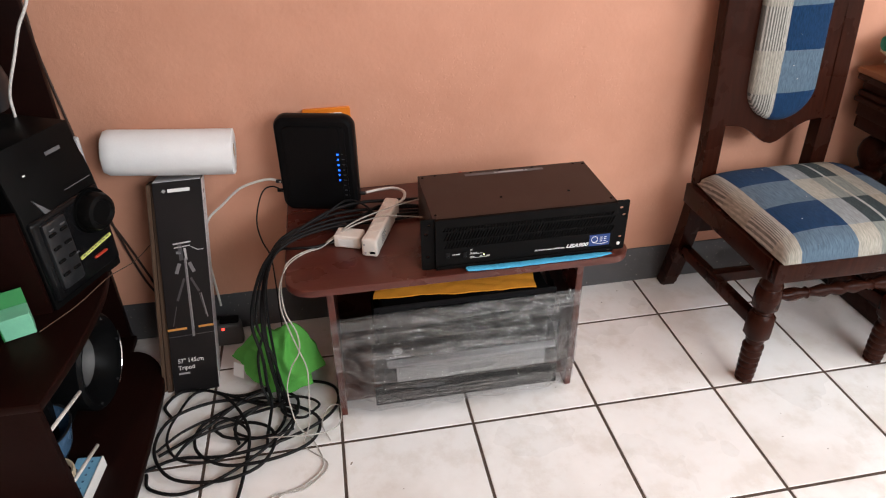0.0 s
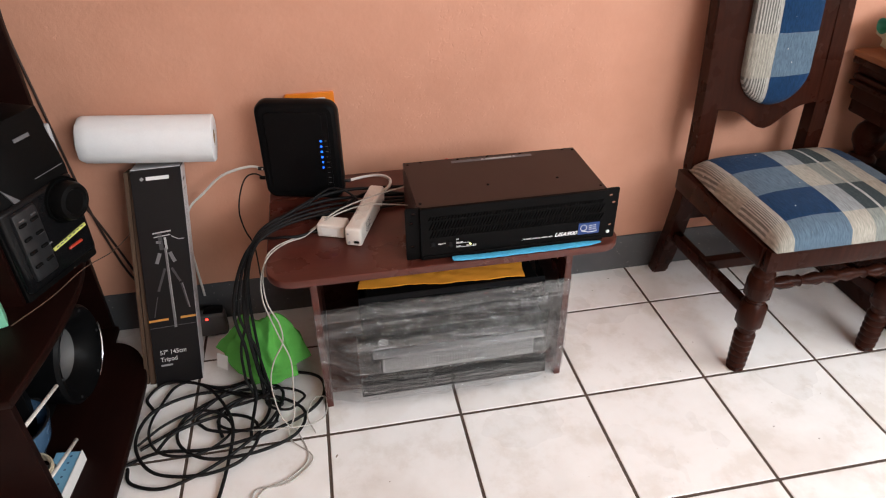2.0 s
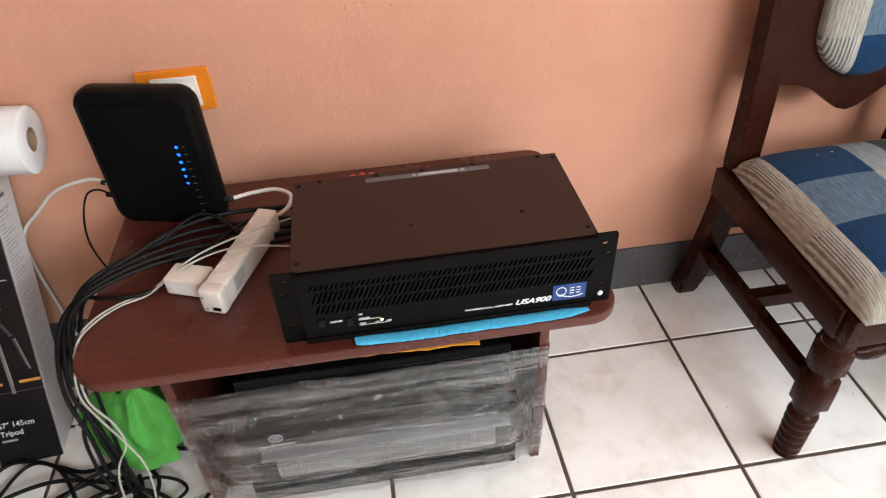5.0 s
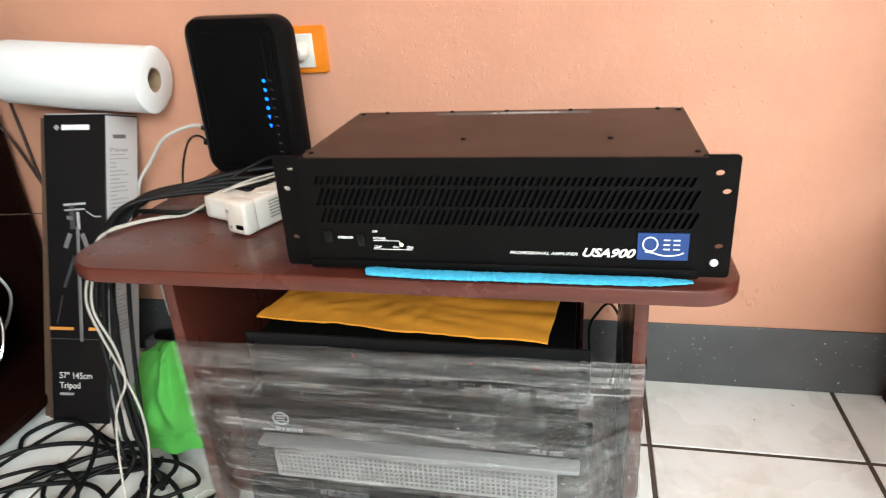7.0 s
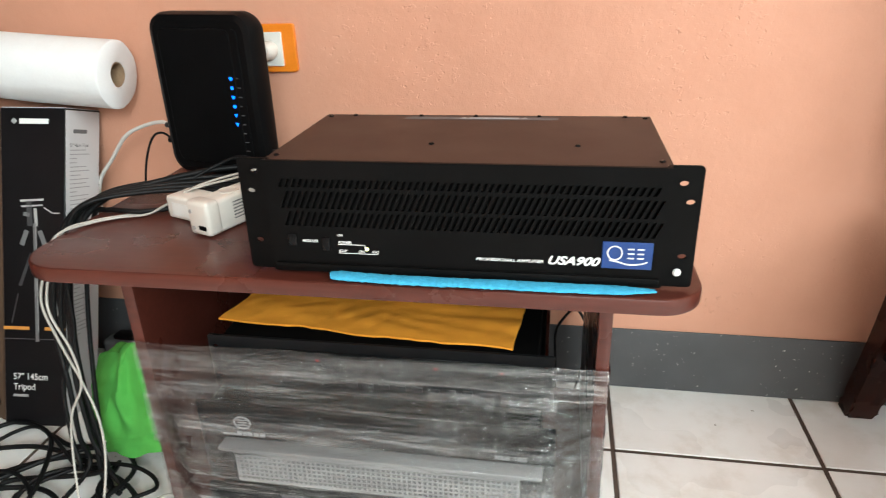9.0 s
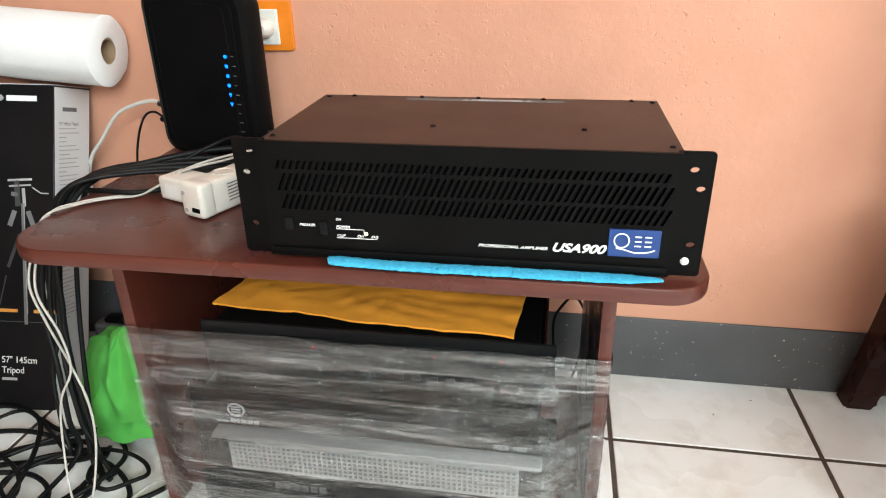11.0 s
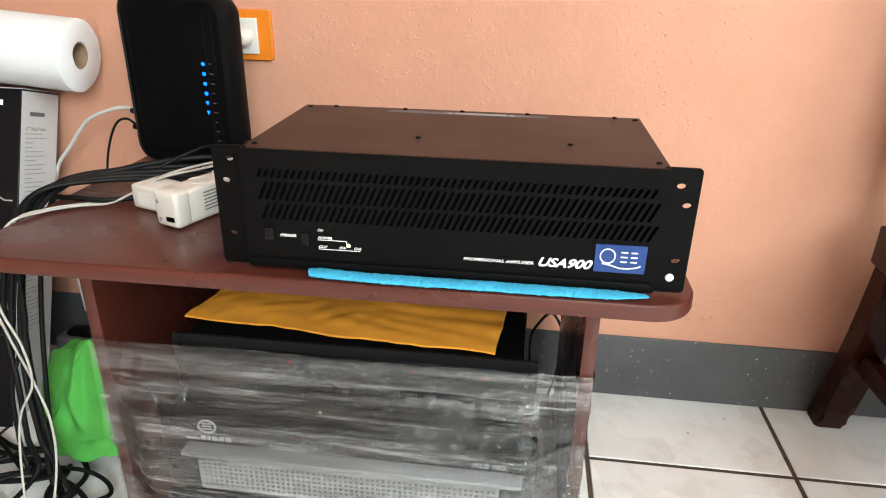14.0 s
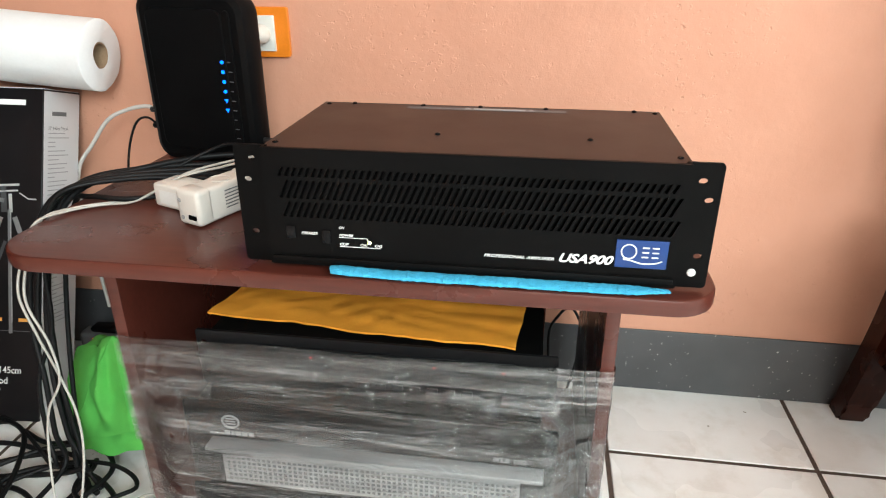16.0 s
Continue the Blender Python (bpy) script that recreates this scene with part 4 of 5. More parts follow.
for k in range(48):
    z = 0.522 - 0.0075 * k
    w = (0.055, 0.048, 0.058, 0.030)[k % 4] if k not in (3, 4, 11, 18, 27, 36) else 0.02
    if k == 0:
        lettering("57\" 145cm Tripod", 0.0085, Matrix(((0, 0, 1, BW + 0.0006), (1, 0, 0, 0.014), (0, 1, 0, z - 0.001), (0, 0, 0, 1))), M["ink_dark"], side_print, 0, 0.055, 0.0)
        continue
    part("caption_bar", box(BW + 0.0004, BW + 0.0008, 0.014, 0.014 + w, z, z + (0.0060 if k == 0 else 0.0016)), M["ink_dark" if k == 0 else "ink_grey"], side_print)

board = thing("cardboard_sheet", "folded brown cardboard pieces beside the printed box", "cardboard", (-0.46, 0.32, 0))
board.matrix_basis = pose(-0.4830, 0.274, 0.0, -lean, 0, 0) @ Matrix.Rotation(radians(1.5), 4, "Y")
part("flute", box(0.002, 0.013, 0.006, 0.062, 0.0, 0.583, 0.002), M["card"], board)
part("edge_sheet", box(0.0155, 0.031, 0.002, 0.075, 0.0, 0.586, 0.002), M["card"], board)

# the loose carton and cardboard have slumped sideways
SLUMP = Matrix(((1, 0, 0.076, 0), (0, 1, 0, 0), (0, 0, 1, 0), (0, 0, 0, 1)))
for ob in (*carton.children_recursive, *board.children_recursive):
    ob.data.transform(SLUMP)

roll = thing("paper_roll", "white paper towel roll lying on the tripod box", "paper roll", (-0.350, 0.467, 0.618))
axis = along((-0.507, 0.468, 0.640), (-0.197, 0.470, 0.615))
LEN = 0.311
paper = part("paper", lathe([(0.020, 0.0), (0.044, 0.0), (0.052, 0.003), (0.0568, 0.012), (0.0580, 0.03), (0.0585, LEN * 0.5), (0.058, LEN - 0.002), (0.055, LEN), (0.0215, LEN), (0.0215, 0.0)], 48, axis, close=False), M["paper"], roll, world_space=True)
for v in paper.data.vertices:
    if (axis.inverted() @ v.co).xy.length < 0.03:
        continue
    v.co += 0.0022 * noise.noise(v.co * 26) * v.normal + 0.0010 * noise.noise(v.co * 60) * v.normal
part("core_tube", lathe([(0.0212, 0.001), (0.0212, LEN - 0.001), (0.0195, LEN - 0.001), (0.0195, 0.001), (0.0212, 0.001)], 32, axis, close=False), M["core"], roll, "brown cardboard core", world_space=True)

# ---- dining chair ----
CX, CY = 1.305, 0.20
chair = thing("dining_chair", "dark turned-leg wooden dining chair with blue plaid upholstery", "chair", (CX, CY, 0))
SX0, SX1, SY0, SY1 = -0.240, 0.252, -0.240, 0.200


def cushion(u, v):
    a, b = 2 * u - 1, 2 * v - 1
    half = 0.243 - 0.012 * v
    x, y = a * half + 0.010, (SY0 + SY1) / 2 + b * (SY1 - SY0) / 2
    r = max(abs(a), abs(b))
    dome = (1 - abs(a) ** 5) * (1 - abs(b) ** 5)
    return (x * (1 - 0.02 * (r ** 8) * (min(abs(a), abs(b)) ** 2)), y, 0.425 + 0.064 * max(0.0, dome) ** 0.42)


bm = cloth_sheet(48, 48, cushion, 0)
part("seat", bm, M["seat"], chair, "blue, cream and green plaid seat cushion", smooth=70)
for y0, y1, x0, x1, name in ((SY0 + 0.012, SY0 + 0.037, -0.232, 0.235, "front_rail"), (SY1 - 0.03, SY1 - 0.005, -0.205, 0.205, "back_rail")):
    part(name, box(x0, x1, y0, y1, 0.360, 0.420, 0.003), M["chair"], chair)
for s in (-1, 1):
    part("side_rail", box(s * 0.226 - 0.012, s * 0.226 + 0.012, SY0 + 0.037, SY1 + 0.02, 0.360, 0.420, 0.003), M["chair"], chair)
ringed = [(0.020, 0.0), (0.0235, 0.004)]
for k in range(6):
    z = 0.010 + 0.020 * k
    ringed += [(0.0195 + 0.0006 * k, z), (0.0250 + 0.0005 * k, z + 0.006), (0.0250 + 0.0005 * k, z + 0.013), (0.0200 + 0.0006 * k, z + 0.019)]
ringed += [(0.020, 0.132), (0.024, 0.140), (0.024, 0.158)]
neck = [(0.027, 0.226), (0.022, 0.233), (0.026, 0.238), (0.022, 0.243), (0.026, 0.250)]
upper = [(0.027, 0.314), (0.030, 0.322), (0.026, 0.330), (0.021, 0.340), (0.024, 0.362), (0.030, 0.380)]


def turned_leg(x, y):
    bm = lathe(ringed, 24, Matrix.Translation((x, y, 0)))
    bm = merge(bm, lathe([(0.026, 0.150), (0.036, 0.164), (0.036, 0.218), (0.027, 0.230)], 8, Matrix.Translation((x, y, 0)) @ Matrix.Rotation(radians(22.5), 4, "Z")))
    bm = lathe(neck, 20, Matrix.Translation((x, y, 0)), bm)
    bm = merge(bm, lathe([(0.026, 0.244), (0.035, 0.256), (0.035, 0.304), (0.027, 0.316)], 8, Matrix.Translation((x, y, 0)) @ Matrix.Rotation(radians(22.5), 4, "Z")))
    bm = lathe(upper, 20, Matrix.Translation((x, y, 0)), bm)
    return box(x - 0.026, x + 0.026, y - 0.026, y + 0.026, 0.345, 0.416, 0.003, 2, bm)


FLX, FRX, FLY = 1.114 - CX, 1.516 - CX, 0.026 - CY
for x in (FLX, FRX):
    part("front_leg", turned_leg(x, FLY), M["chair"], chair, smooth=50)
prof = [(0.010, 0.0), (0.012, 0.02), (0.020, 0.035), (0.021, 0.060), (0.014, 0.085), (0.019, 0.092), (0.012, 0.100), (0.016, 0.120), (0.021, 0.145), (0.014, 0.165), (0.020, 0.178), (0.022, 0.190)]
prof = [(r * 0.85, h) for r, h in prof]
prof += [(r, 0.38 - h) for r, h in prof[::-1]]
k = (FRX - FLX - 0.04) / 0.38
part("front_stretcher", lathe([(r, h * k) for r, h in prof], 20, along((FLX + 0.02, FLY, 0.280), (FRX - 0.02, FLY, 0.280))), M["chair"], chair, smooth=50)


def swept_post(x):
    """Back leg and post in one: raked foot, straight at the seat, leaning back above."""
    line = [(0.311, 0.0), (0.293, 0.05), (0.255, 0.20), (0.228, 0.36), (0.222, 0.45), (0.230, 0.65), (0.255, 0.90), (0.290, 1.16)]
    pts = spline([(x, y, z) for y, z in line], 5)
    bm = bmesh.new()
    rings = [[bm.verts.new((p.x + dx, p.y + dy, p.z)) for dx, dy in ((-0.024, -0.022), (0.024, -0.022), (0.024, 0.022), (-0.024, 0.022))] for p in pts]
    for a, b in zip(rings, rings[1:]):
        for i in range(4):
            bm.faces.new((a[i], a[(i + 1) % 4], b[(i + 1) % 4], b[i]))
    bm.faces.new(rings[0][::-1])
    bm.faces.new(rings[-1])
    edges = [e for e in bm.edges if abs(e.verts[0].co.z - e.verts[1].co.z) > 1e-4]
    bmesh.ops.bevel(bm, geom=edges, offset=0.004, segments=2, affect="EDGES")
    return bm


PLX, PRX = 1.119 - CX, 1.466 - CX
for x in (PLX, PRX):
    part("back_post", swept_post(x), M["chair"], chair, smooth=50)
for sx, bx in ((FLX, PLX), (FRX, PRX)):
    bm = box(-0.013, 0.013, -0.018, 0.018, 0, (Vector((bx, 0.262, 0.17)) - Vector((sx, FLY, 0.190))).length, 0.003)
    part("side_stretcher", merge(None, bm, along((sx, FLY, 0.190), (bx, 0.262, 0.17))), M["chair"], chair)
part("cross_stretcher", box((FLX + PLX) / 2, (FRX + PRX) / 2, 0.055, 0.085, 0.165, 0.198, 0.003), M["chair"], chair)
part("back_stretcher", box(PLX, PRX, 0.262, 0.284, 0.215, 0.265, 0.003), M["chair"], chair)
# splat board with a curved lower edge, and the upholstered pad on it
xa, xb = PLX + 0.018, PRX - 0.018
curve = [(xa + (xb - xa) * i / 16, 0.592 - 0.052 * math.exp(-((i - 8) / 3.2) ** 2) - 0.006 * math.cos(math.pi * (i - 8) / 8)) for i in range(17)]
rake = pose(0, 0.212, 0, 0, 0, 0) @ Matrix.Translation((0, 0, 0.55)) @ Matrix.Rotation(radians(-5.5), 4, "X") @ Matrix.Translation((0, 0, -0.55))
me = plate(curve + [(xb, 1.12), (xa, 1.12)], [], 0.024, rake @ front_at(0.0), 0.002)
part("splat", me, M["chair"], chair)
pad_c = (1.289 - CX)
def pad_shape(o):
    w = 0.099 - o
    low = [(pad_c + w * math.cos(a), 0.699 + (0.094 - o) * math.sin(a)) for a in (math.pi + math.pi * i / 16 for i in range(17))]
    return low + [(pad_c + w, 1.06 - o), (pad_c - w, 1.06 - o)]
b = bmesh.new()
loops = []
for o, y in ((0.0, -0.012), (0.0, -0.026), (0.008, -0.036), (0.022, -0.041), (0.05, -0.044), (0.085, -0.046)):
    loops.append([b.verts.new((x, y, z)) for x, z in pad_shape(o)])
for la, lb in zip(loops, loops[1:]):
    for i in range(len(la)):
        b.faces.new((la[i], la[(i + 1) % len(la)], lb[(i + 1) % len(lb)], lb[i]))
b.faces.new(loops[-1])
bmesh.ops.transform(b, matrix=rake, verts=b.verts)
part("back_pad", b, M["back"], chair, "plaid back cushion with rounded lower end", smooth=70)
part("seat_board", box(-0.22, 0.225, SY0 + 0.035, SY1, 0.405, 0.424), M["chair"], chair)
part("crest_rail", box(PLX - 0.02, PRX + 0.02, 0.262, 0.302, 1.10, 1.19, 0.01), M["chair"], chair)

# ---- carved side table with a plastic package ----
side = thing("side_table", "dark carved side table with worn orange-brown top", "side table", (1.95, 0.22, 0))
QX0, QX1, QY0, QY1 = 1.612, 2.30, -0.10, 0.508
part("tabletop", box(QX0 - 0.012, QX1, QY0, QY1, 0.688, 0.706, 0.005), M["oak"], side, "worn orange-brown wooden top", world_space=True)
part("top_edge", box(QX0 - 0.006, QX1 - 0.01, QY0 + 0.006, QY1 - 0.004, 0.668, 0.687, 0.004), M["chair"], side, world_space=True)
for k, (o, z0, z1) in enumerate(((0.012, 0.640, 0.668), (0.003, 0.622, 0.640), (-0.006, 0.606, 0.622), (0.016, 0.560, 0.606), (0.024, 0.520, 0.560))):
    part("moulding", box(QX0 + o, QX1 - 0.03, QY0 + 0.02 + o, QY1 - 0.012, z0, z1, 0.006), M["chair"], side, world_space=True)
bal = [(0.030, 0.370), (0.040, 0.378), (0.040, 0.392), (0.026, 0.402), (0.030, 0.412), (0.044, 0.440), (0.047, 0.460), (0.040, 0.486), (0.024, 0.505), (0.030, 0.514), (0.030, 0.521)]
for x, y in ((QX0 + 0.075, QY1 - 0.075), (QX0 + 0.075, QY0 + 0.09), (QX1 - 0.09, QY1 - 0.075), (QX1 - 0.09, QY0 + 0.09)):
    part("baluster", lathe(bal, 24, Matrix.Translation((x, y, 0))), M["chair"], side, "glossy turned baluster", world_space=True, smooth=60)
part("lower_cabinet", box(QX0 + 0.01, QX1 - 0.03, QY0 + 0.03, QY1 - 0.012, 0.06, 0.371, 0.006), M["chair"], side, world_space=True)
part("plinth", box(QX0 + 0.02, QX1 - 0.04, QY0 + 0.04, QY1 - 0.02, 0.0, 0.062, 0.004), M["chair"], side, world_space=True)


def lump(u, v):
    a, b = 2 * math.pi * u, math.pi * v
    d = Vector((math.sin(b) * math.cos(a), math.sin(b) * math.sin(a), -math.cos(b)))
    k = 1 + 0.22 * noise.noise(d * 2.2 + Vector((3, 1, 7))) + 0.07 * noise.noise(d * 8)
    return (1.742 + 0.135 * k * d.x, 0.395 + 0.100 * k * d.y, max(0.7065, 0.772 + 0.080 * k * d.z))


pack = thing("plastic_package", "pale green plastic package lying on the side table", "package", (1.8, 0.365, 0.7065))
part("package_body", cloth_sheet(36, 20, lump, 0), M["bag"], pack, world_space=True, smooth=60)
part("tied_end", cloth_sheet(16, 6, lambda u, v: (1.626 - 0.034 * v + 0.004 * math.cos(6.28 * u), 0.425 + 0.02 * math.cos(6.28 * u) * (0.3 + v), 0.792 + 0.015 * math.sin(6.28 * u) * (0.4 + v)), 0), M["teal"], pack, "teal twisted end", world_space=True, smooth=60)


# ---- wall unit with rounded shelves ----
unit = thing("shelf_unit", "dark red wooden shelf unit with rounded open shelves", "shelf unit", (-0.72, 0.10, 0))
BACKX, NEARY, ENDY = -0.985, -0.262, 0.505


def shelf_outline(front, bow, r_y, r_x, n=14):
    """Straight at the back, slightly bowed at the front, with a wide quarter round at the wall end."""
    pts = [(BACKX, NEARY), (front - bow, NEARY)]
    y1 = ENDY - 0.085 - r_y
    pts += [(front - bow * (1 - k / 5) ** 2, NEARY + (y1 - NEARY) * k / 5) for k in range(1, 6)]
    pts += [(front - r_x + r_x * math.cos(math.pi / 2 * k / n), y1 + r_y * math.sin(math.pi / 2 * k / n)) for k in range(1, n + 1)]
    return pts + [(front - r_x, ENDY - 0.01), (BACKX, ENDY - 0.01)]


part("bottom_shelf", plate(shelf_outline(-0.466, 0.012, 0.20, 0.12), [], 0.020, flat_at(0.035), 0.003), M["cabinet"], unit, world_space=True)
part("plinth", box(BACKX, -0.56, NEARY + 0.02, ENDY - 0.10, 0.0, 0.026), M["cabinet"], unit, world_space=True)
part("middle_shelf", plate(shelf_outline(-0.452, 0.030, 0.40, 0.28), [], 0.018, flat_at(0.487), 0.004), M["cabinet"], unit, world_space=True)
part("side_panel", box(BACKX, -0.550, -0.158, -0.140, 0.046, 0.477, 0.001), M["cabinet"], unit, world_space=True)
part("divider", box(BACKX, -0.535, 0.000, 0.014, 0.497, 0.720, 0.001), M["cabinet"], unit, world_space=True)
part("upper_side_panel", box(BACKX, -0.552, NEARY, NEARY + 0.018, 0.497, 1.70, 0.001), M["cabinet"], unit, world_space=True)
part("end_panel", box(BACKX, -0.597, ENDY - 0.012, ENDY + 0.008, 0.0, 1.70, 0.001), M["cabinet"], unit, world_space=True)
part("back_board", box(BACKX - 0.012, BACKX, NEARY, ENDY + 0.008, 0.0, 1.70), M["cabinet"], unit, world_space=True)
part("upper_shelf", box(BACKX, -0.62, NEARY + 0.018, ENDY - 0.012, 1.25, 1.27, 0.001), M["cabinet"], unit, world_space=True)

# ---- hi-fi on the middle shelf; its own x runs along the face, y into it ----
hifi = thing("hifi_system", "charcoal mini hi-fi with volume knob on the shelf", "hi-fi", (-0.475, 0.131, 0.4970), 64)
HW, HH = 0.0975, 0.326


def hifi_section():
    """Side outline: depth against height, with a sloping upper front."""
    return [(0.0, 0.0), (0.235, 0.0), (0.235, HH - 0.02), (0.215, HH), (0.022, HH), (0.006, HH - 0.085), (0.0, HH - 0.115)]


YZ = Matrix(((0, 0, 1, 0), (1, 0, 0, 0), (0, 1, 0, 0), (0, 0, 0, 1)))
part("cabinet_body", plate(hifi_section(), [], 2 * HW, Matrix.Translation((-0.0365, 0, 0)) @ YZ, 0.006), M["hifi"], hifi)
part("lower_fascia", box(-0.130, 0.057, -0.016, 0.004, 0.012, 0.196, 0.010, 3), M["gloss"], hifi)
control_panel = part("control_panel", box(-0.112, -0.052, -0.024, -0.010, 0.034, 0.185, 0.008, 2), M["grey"], hifi, "grey panel with small keys")
part("pointed_flash", plate([(-0.100, 0.232), (-0.066, 0.192), (-0.080, 0.190)], [], 0.004, front_at(-0.0070)), M["ink_dim"], hifi)
for k in range(8):
    part("key", box(-0.106 + 0.028 * (k % 2), -0.088 + 0.028 * (k % 2), -0.028, -0.022, 0.155 - 0.030 * (k // 2), 0.162 - 0.030 * (k // 2), 0.002, 1), M["hifi"], control_panel)
for x, z in ((-0.102, 0.1675), (-0.074, 0.1675), (-0.072, 0.124), (-0.064, 0.094)):
    part("key_light", box(x, x + 0.012, -0.0258, -0.0238, z, z + 0.0025), M["ink_dim"], control_panel)
part("knob_recess", lathe([(0.048, 0), (0.047, 0.006), (0.044, 0.003)], 36, front_at(-0.015) @ Matrix.Translation((0.016, 0.152, 0))), M["void"], hifi)
part("volume_knob", lathe([(0.040, 0), (0.040, 0.018), (0.036, 0.026), (0.028, 0.029), (0.024, 0.024)], 40, front_at(-0.018) @ Matrix.Translation((0.016, 0.152, 0))), M["hifi"], hifi, "large round volume knob")
label_strip = part("label_strip", merge(None, box(-0.046, 0.046, -0.0188, -0.0155, -0.0036, 0.0036, 0.0005, 1), Matrix.Translation((-0.002, 0, 0.076)) @ Matrix.Rotation(radians(-5), 4, "Y")), M["lime"], hifi, "yellow-green sticker strip")
for k in range(7):
    part("caption_bar", box(-0.042 + 0.0118 * k, -0.035 + 0.0118 * k, -0.0194, -0.0186, 0.0735 + 0.0011 * k, 0.0755 + 0.0011 * k), M["ink_dark"], label_strip)
part("red_tab", box(-0.014, 0.024, -0.020, -0.013, 0.050, 0.056, 0.003), M["red"], hifi, "small red tab")
part("name_bar", merge(None, box(-0.022, 0.016, -0.0012, 0.0012, -0.0036, 0.0036), Matrix.Translation((0, 0.0100, 0.292)) @ Matrix.Rotation(radians(-10.5), 4, "X")), M["ink_dim"], hifi, "dim maker's name bar")
part("trim_line", box(-0.020, 0.050, -0.0065, 0.003, 0.2150, 0.2162), M["ink_dark"], hifi)
part("side_trim", box(0.055, 0.065, 0.004, 0.040, 0.225, 0.295, 0.004), M["ink_grey"], hifi, "pale curved side trim")
part("small_mark", box(-0.088, -0.082, 0.0060, 0.0100, 0.272, 0.2765), M["ink_white"], hifi)
single("glass_shade", lathe([(0.050, 0.0), (0.062, 0.03), (0.066, 0.06), (0.058, 0.095), (0.050, 0.10)], 28, Matrix.Translation((-0.66, 0.30, 0.497 + HH))), M["grey"], "dark grey round jar on the hi-fi", "jar", (-0.66, 0.30, 0.823))

# ---- loudspeaker on the bottom shelf, facing the room ----
spk = thing("loudspeaker", "black floor loudspeaker with chrome-ringed grey cone", "loudspeaker", (-0.70, 0.25, 0.046))
face = [(0.085, 0.0465), (0.425, 0.0465), (0.335, 0.400), (0.115, 0.400)]
part("speaker_box", plate(face, [], 0.30, side_at(-0.820), 0.006), M["plastic"], spk, world_space=True)
ring_m = Matrix.Translation((-0.590, 0.215, 0.190)) @ Matrix.Rotation(radians(-5), 4, "Z") @ Matrix.Rotation(radians(90), 4, "Y")
surround = part("surround", lathe([(0.112, -0.082), (0.118, -0.030), (0.122, 0.0), (0.122, 0.010), (0.114, 0.018), (0.092, 0.010), (0.066, -0.030)], 48, ring_m, close=False), M["plastic"], spk, world_space=True)
arc = [ring_m @ Vector((0.120 * math.cos(a), 0.120 * math.sin(a), 0.016)) for a in (radians(20 + 9 * k) for k in range(9))]
part("chrome_trim", tube(arc, 0.0032, 3, 8), M["chrome"], spk, "bright chrome trim piece", world_space=True)
part("cone", lathe([(0.067, -0.030), (0.056, -0.046), (0.034, -0.058), (0.030, -0.046), (0.015, -0.040), (0.002, -0.038)], 48, ring_m, close=False), M["cone"], spk, "grey speaker cone", world_space=True)
for a in range(6):
    c = ring_m @ Vector((0.105 * math.cos(a * 1.047 + 0.4), 0.105 * math.sin(a * 1.047 + 0.4), 0.0145))
    part("bolt", lathe([(0.004, 0), (0.003, 0.003)], 10, Matrix.Translation(c) @ Matrix.Rotation(radians(90), 4, "Y")), M["grey"], surround, world_space=True)

# ---- small things on the shelves ----
gbox = thing("green_carton", "open green and mint cardboard carton on the shelf", "carton", (-0.578, -0.050, 0.4970), 24)
part("carton_body", box(-0.027, 0.027, -0.022, 0.022, 0.0, 0.046, 0.001, 1), M["mint"], gbox)
part("lid_flap", merge(None, box(-0.027, 0.027, -0.0013, 0.0013, 0.0, 0.032, 0.0005, 1), pose(0, 0.021, 0.046, -14, 0, 0)), M["leaf"], gbox, "raised green lid flap")
part("side_flap", box(-0.0290, -0.0275, -0.022, 0.022, 0.0, 0.060), M["leaf"], gbox)
blue = thing("tissue_box", "pale blue cardboard box with a row of dots", "box", (-0.592, -0.083, 0.045), -6)
part("box_body", box(-0.028, 0.028, -0.090, 0.090, 0.0, 0.030, 0.001, 1), M["bluebox"], blue)
part("white_edge", box(0.0285, 0.0315, -0.090, 0.090, 0.0, 0.033, 0.0008, 1), M["tag"], blue)
for k in range(9):
    part("dot", lathe([(0.003, 0.030), (0.003, 0.0306)], 8, Matrix.Translation((0.010, -0.076 + 0.019 * k, 0))), M["bowl"], blue)
bowl = thing("plastic_bowl", "translucent blue plastic bowl standing on the shelf", "bowl", (-0.700, 0.030, 0.045))
part("shell", lathe([(0.030, 0.0), (0.055, 0.012), (0.078, 0.055), (0.090, 0.110), (0.087, 0.110), (0.075, 0.057), (0.050, 0.016), (0.002, 0.010)], 40, Matrix.Translation((-0.70, 0.03, 0.045)), close=False), M["bowl"], bowl, world_space=True)
part("rim", lathe([(0.087, 0.108), (0.092, 0.111), (0.092, 0.115), (0.087, 0.114), (0.087, 0.108)], 40, Matrix.Translation((-0.70, 0.03, 0.045)), close=False), M["grey"], bowl, world_space=True)
hank = thing("twine_hank", "loose hank of cream twine on the shelf", "twine", (-0.632, -0.06, 0.0795))
for k in range(7):
    a0 = 0.7 * k
    part("turn", tube([(-0.632 + 0.034 * math.cos(a0 + a) * (1 + 0.1 * math.sin(3 * a)), -0.060 + 0.046 * math.sin(a0 + a), 0.0835 + 0.003 * k + 0.004 * math.sin(2 * a + k)) for a in (i * 0.7 for i in range(10))], 0.0026, 4, 6), M["twine"], hank, world_space=True)
single("folded_leaflet", box(-0.690, -0.600, -0.130, -0.026, 0.0455, 0.0790, 0.003), M["cone"], "grey folded leaflet pile under the twine", "leaflet", (-0.645, -0.05, 0.0455))
rack = thing("wire_rack", "white wire rails across the lower compartment", "rack", (-0.56, -0.1, 0.046))
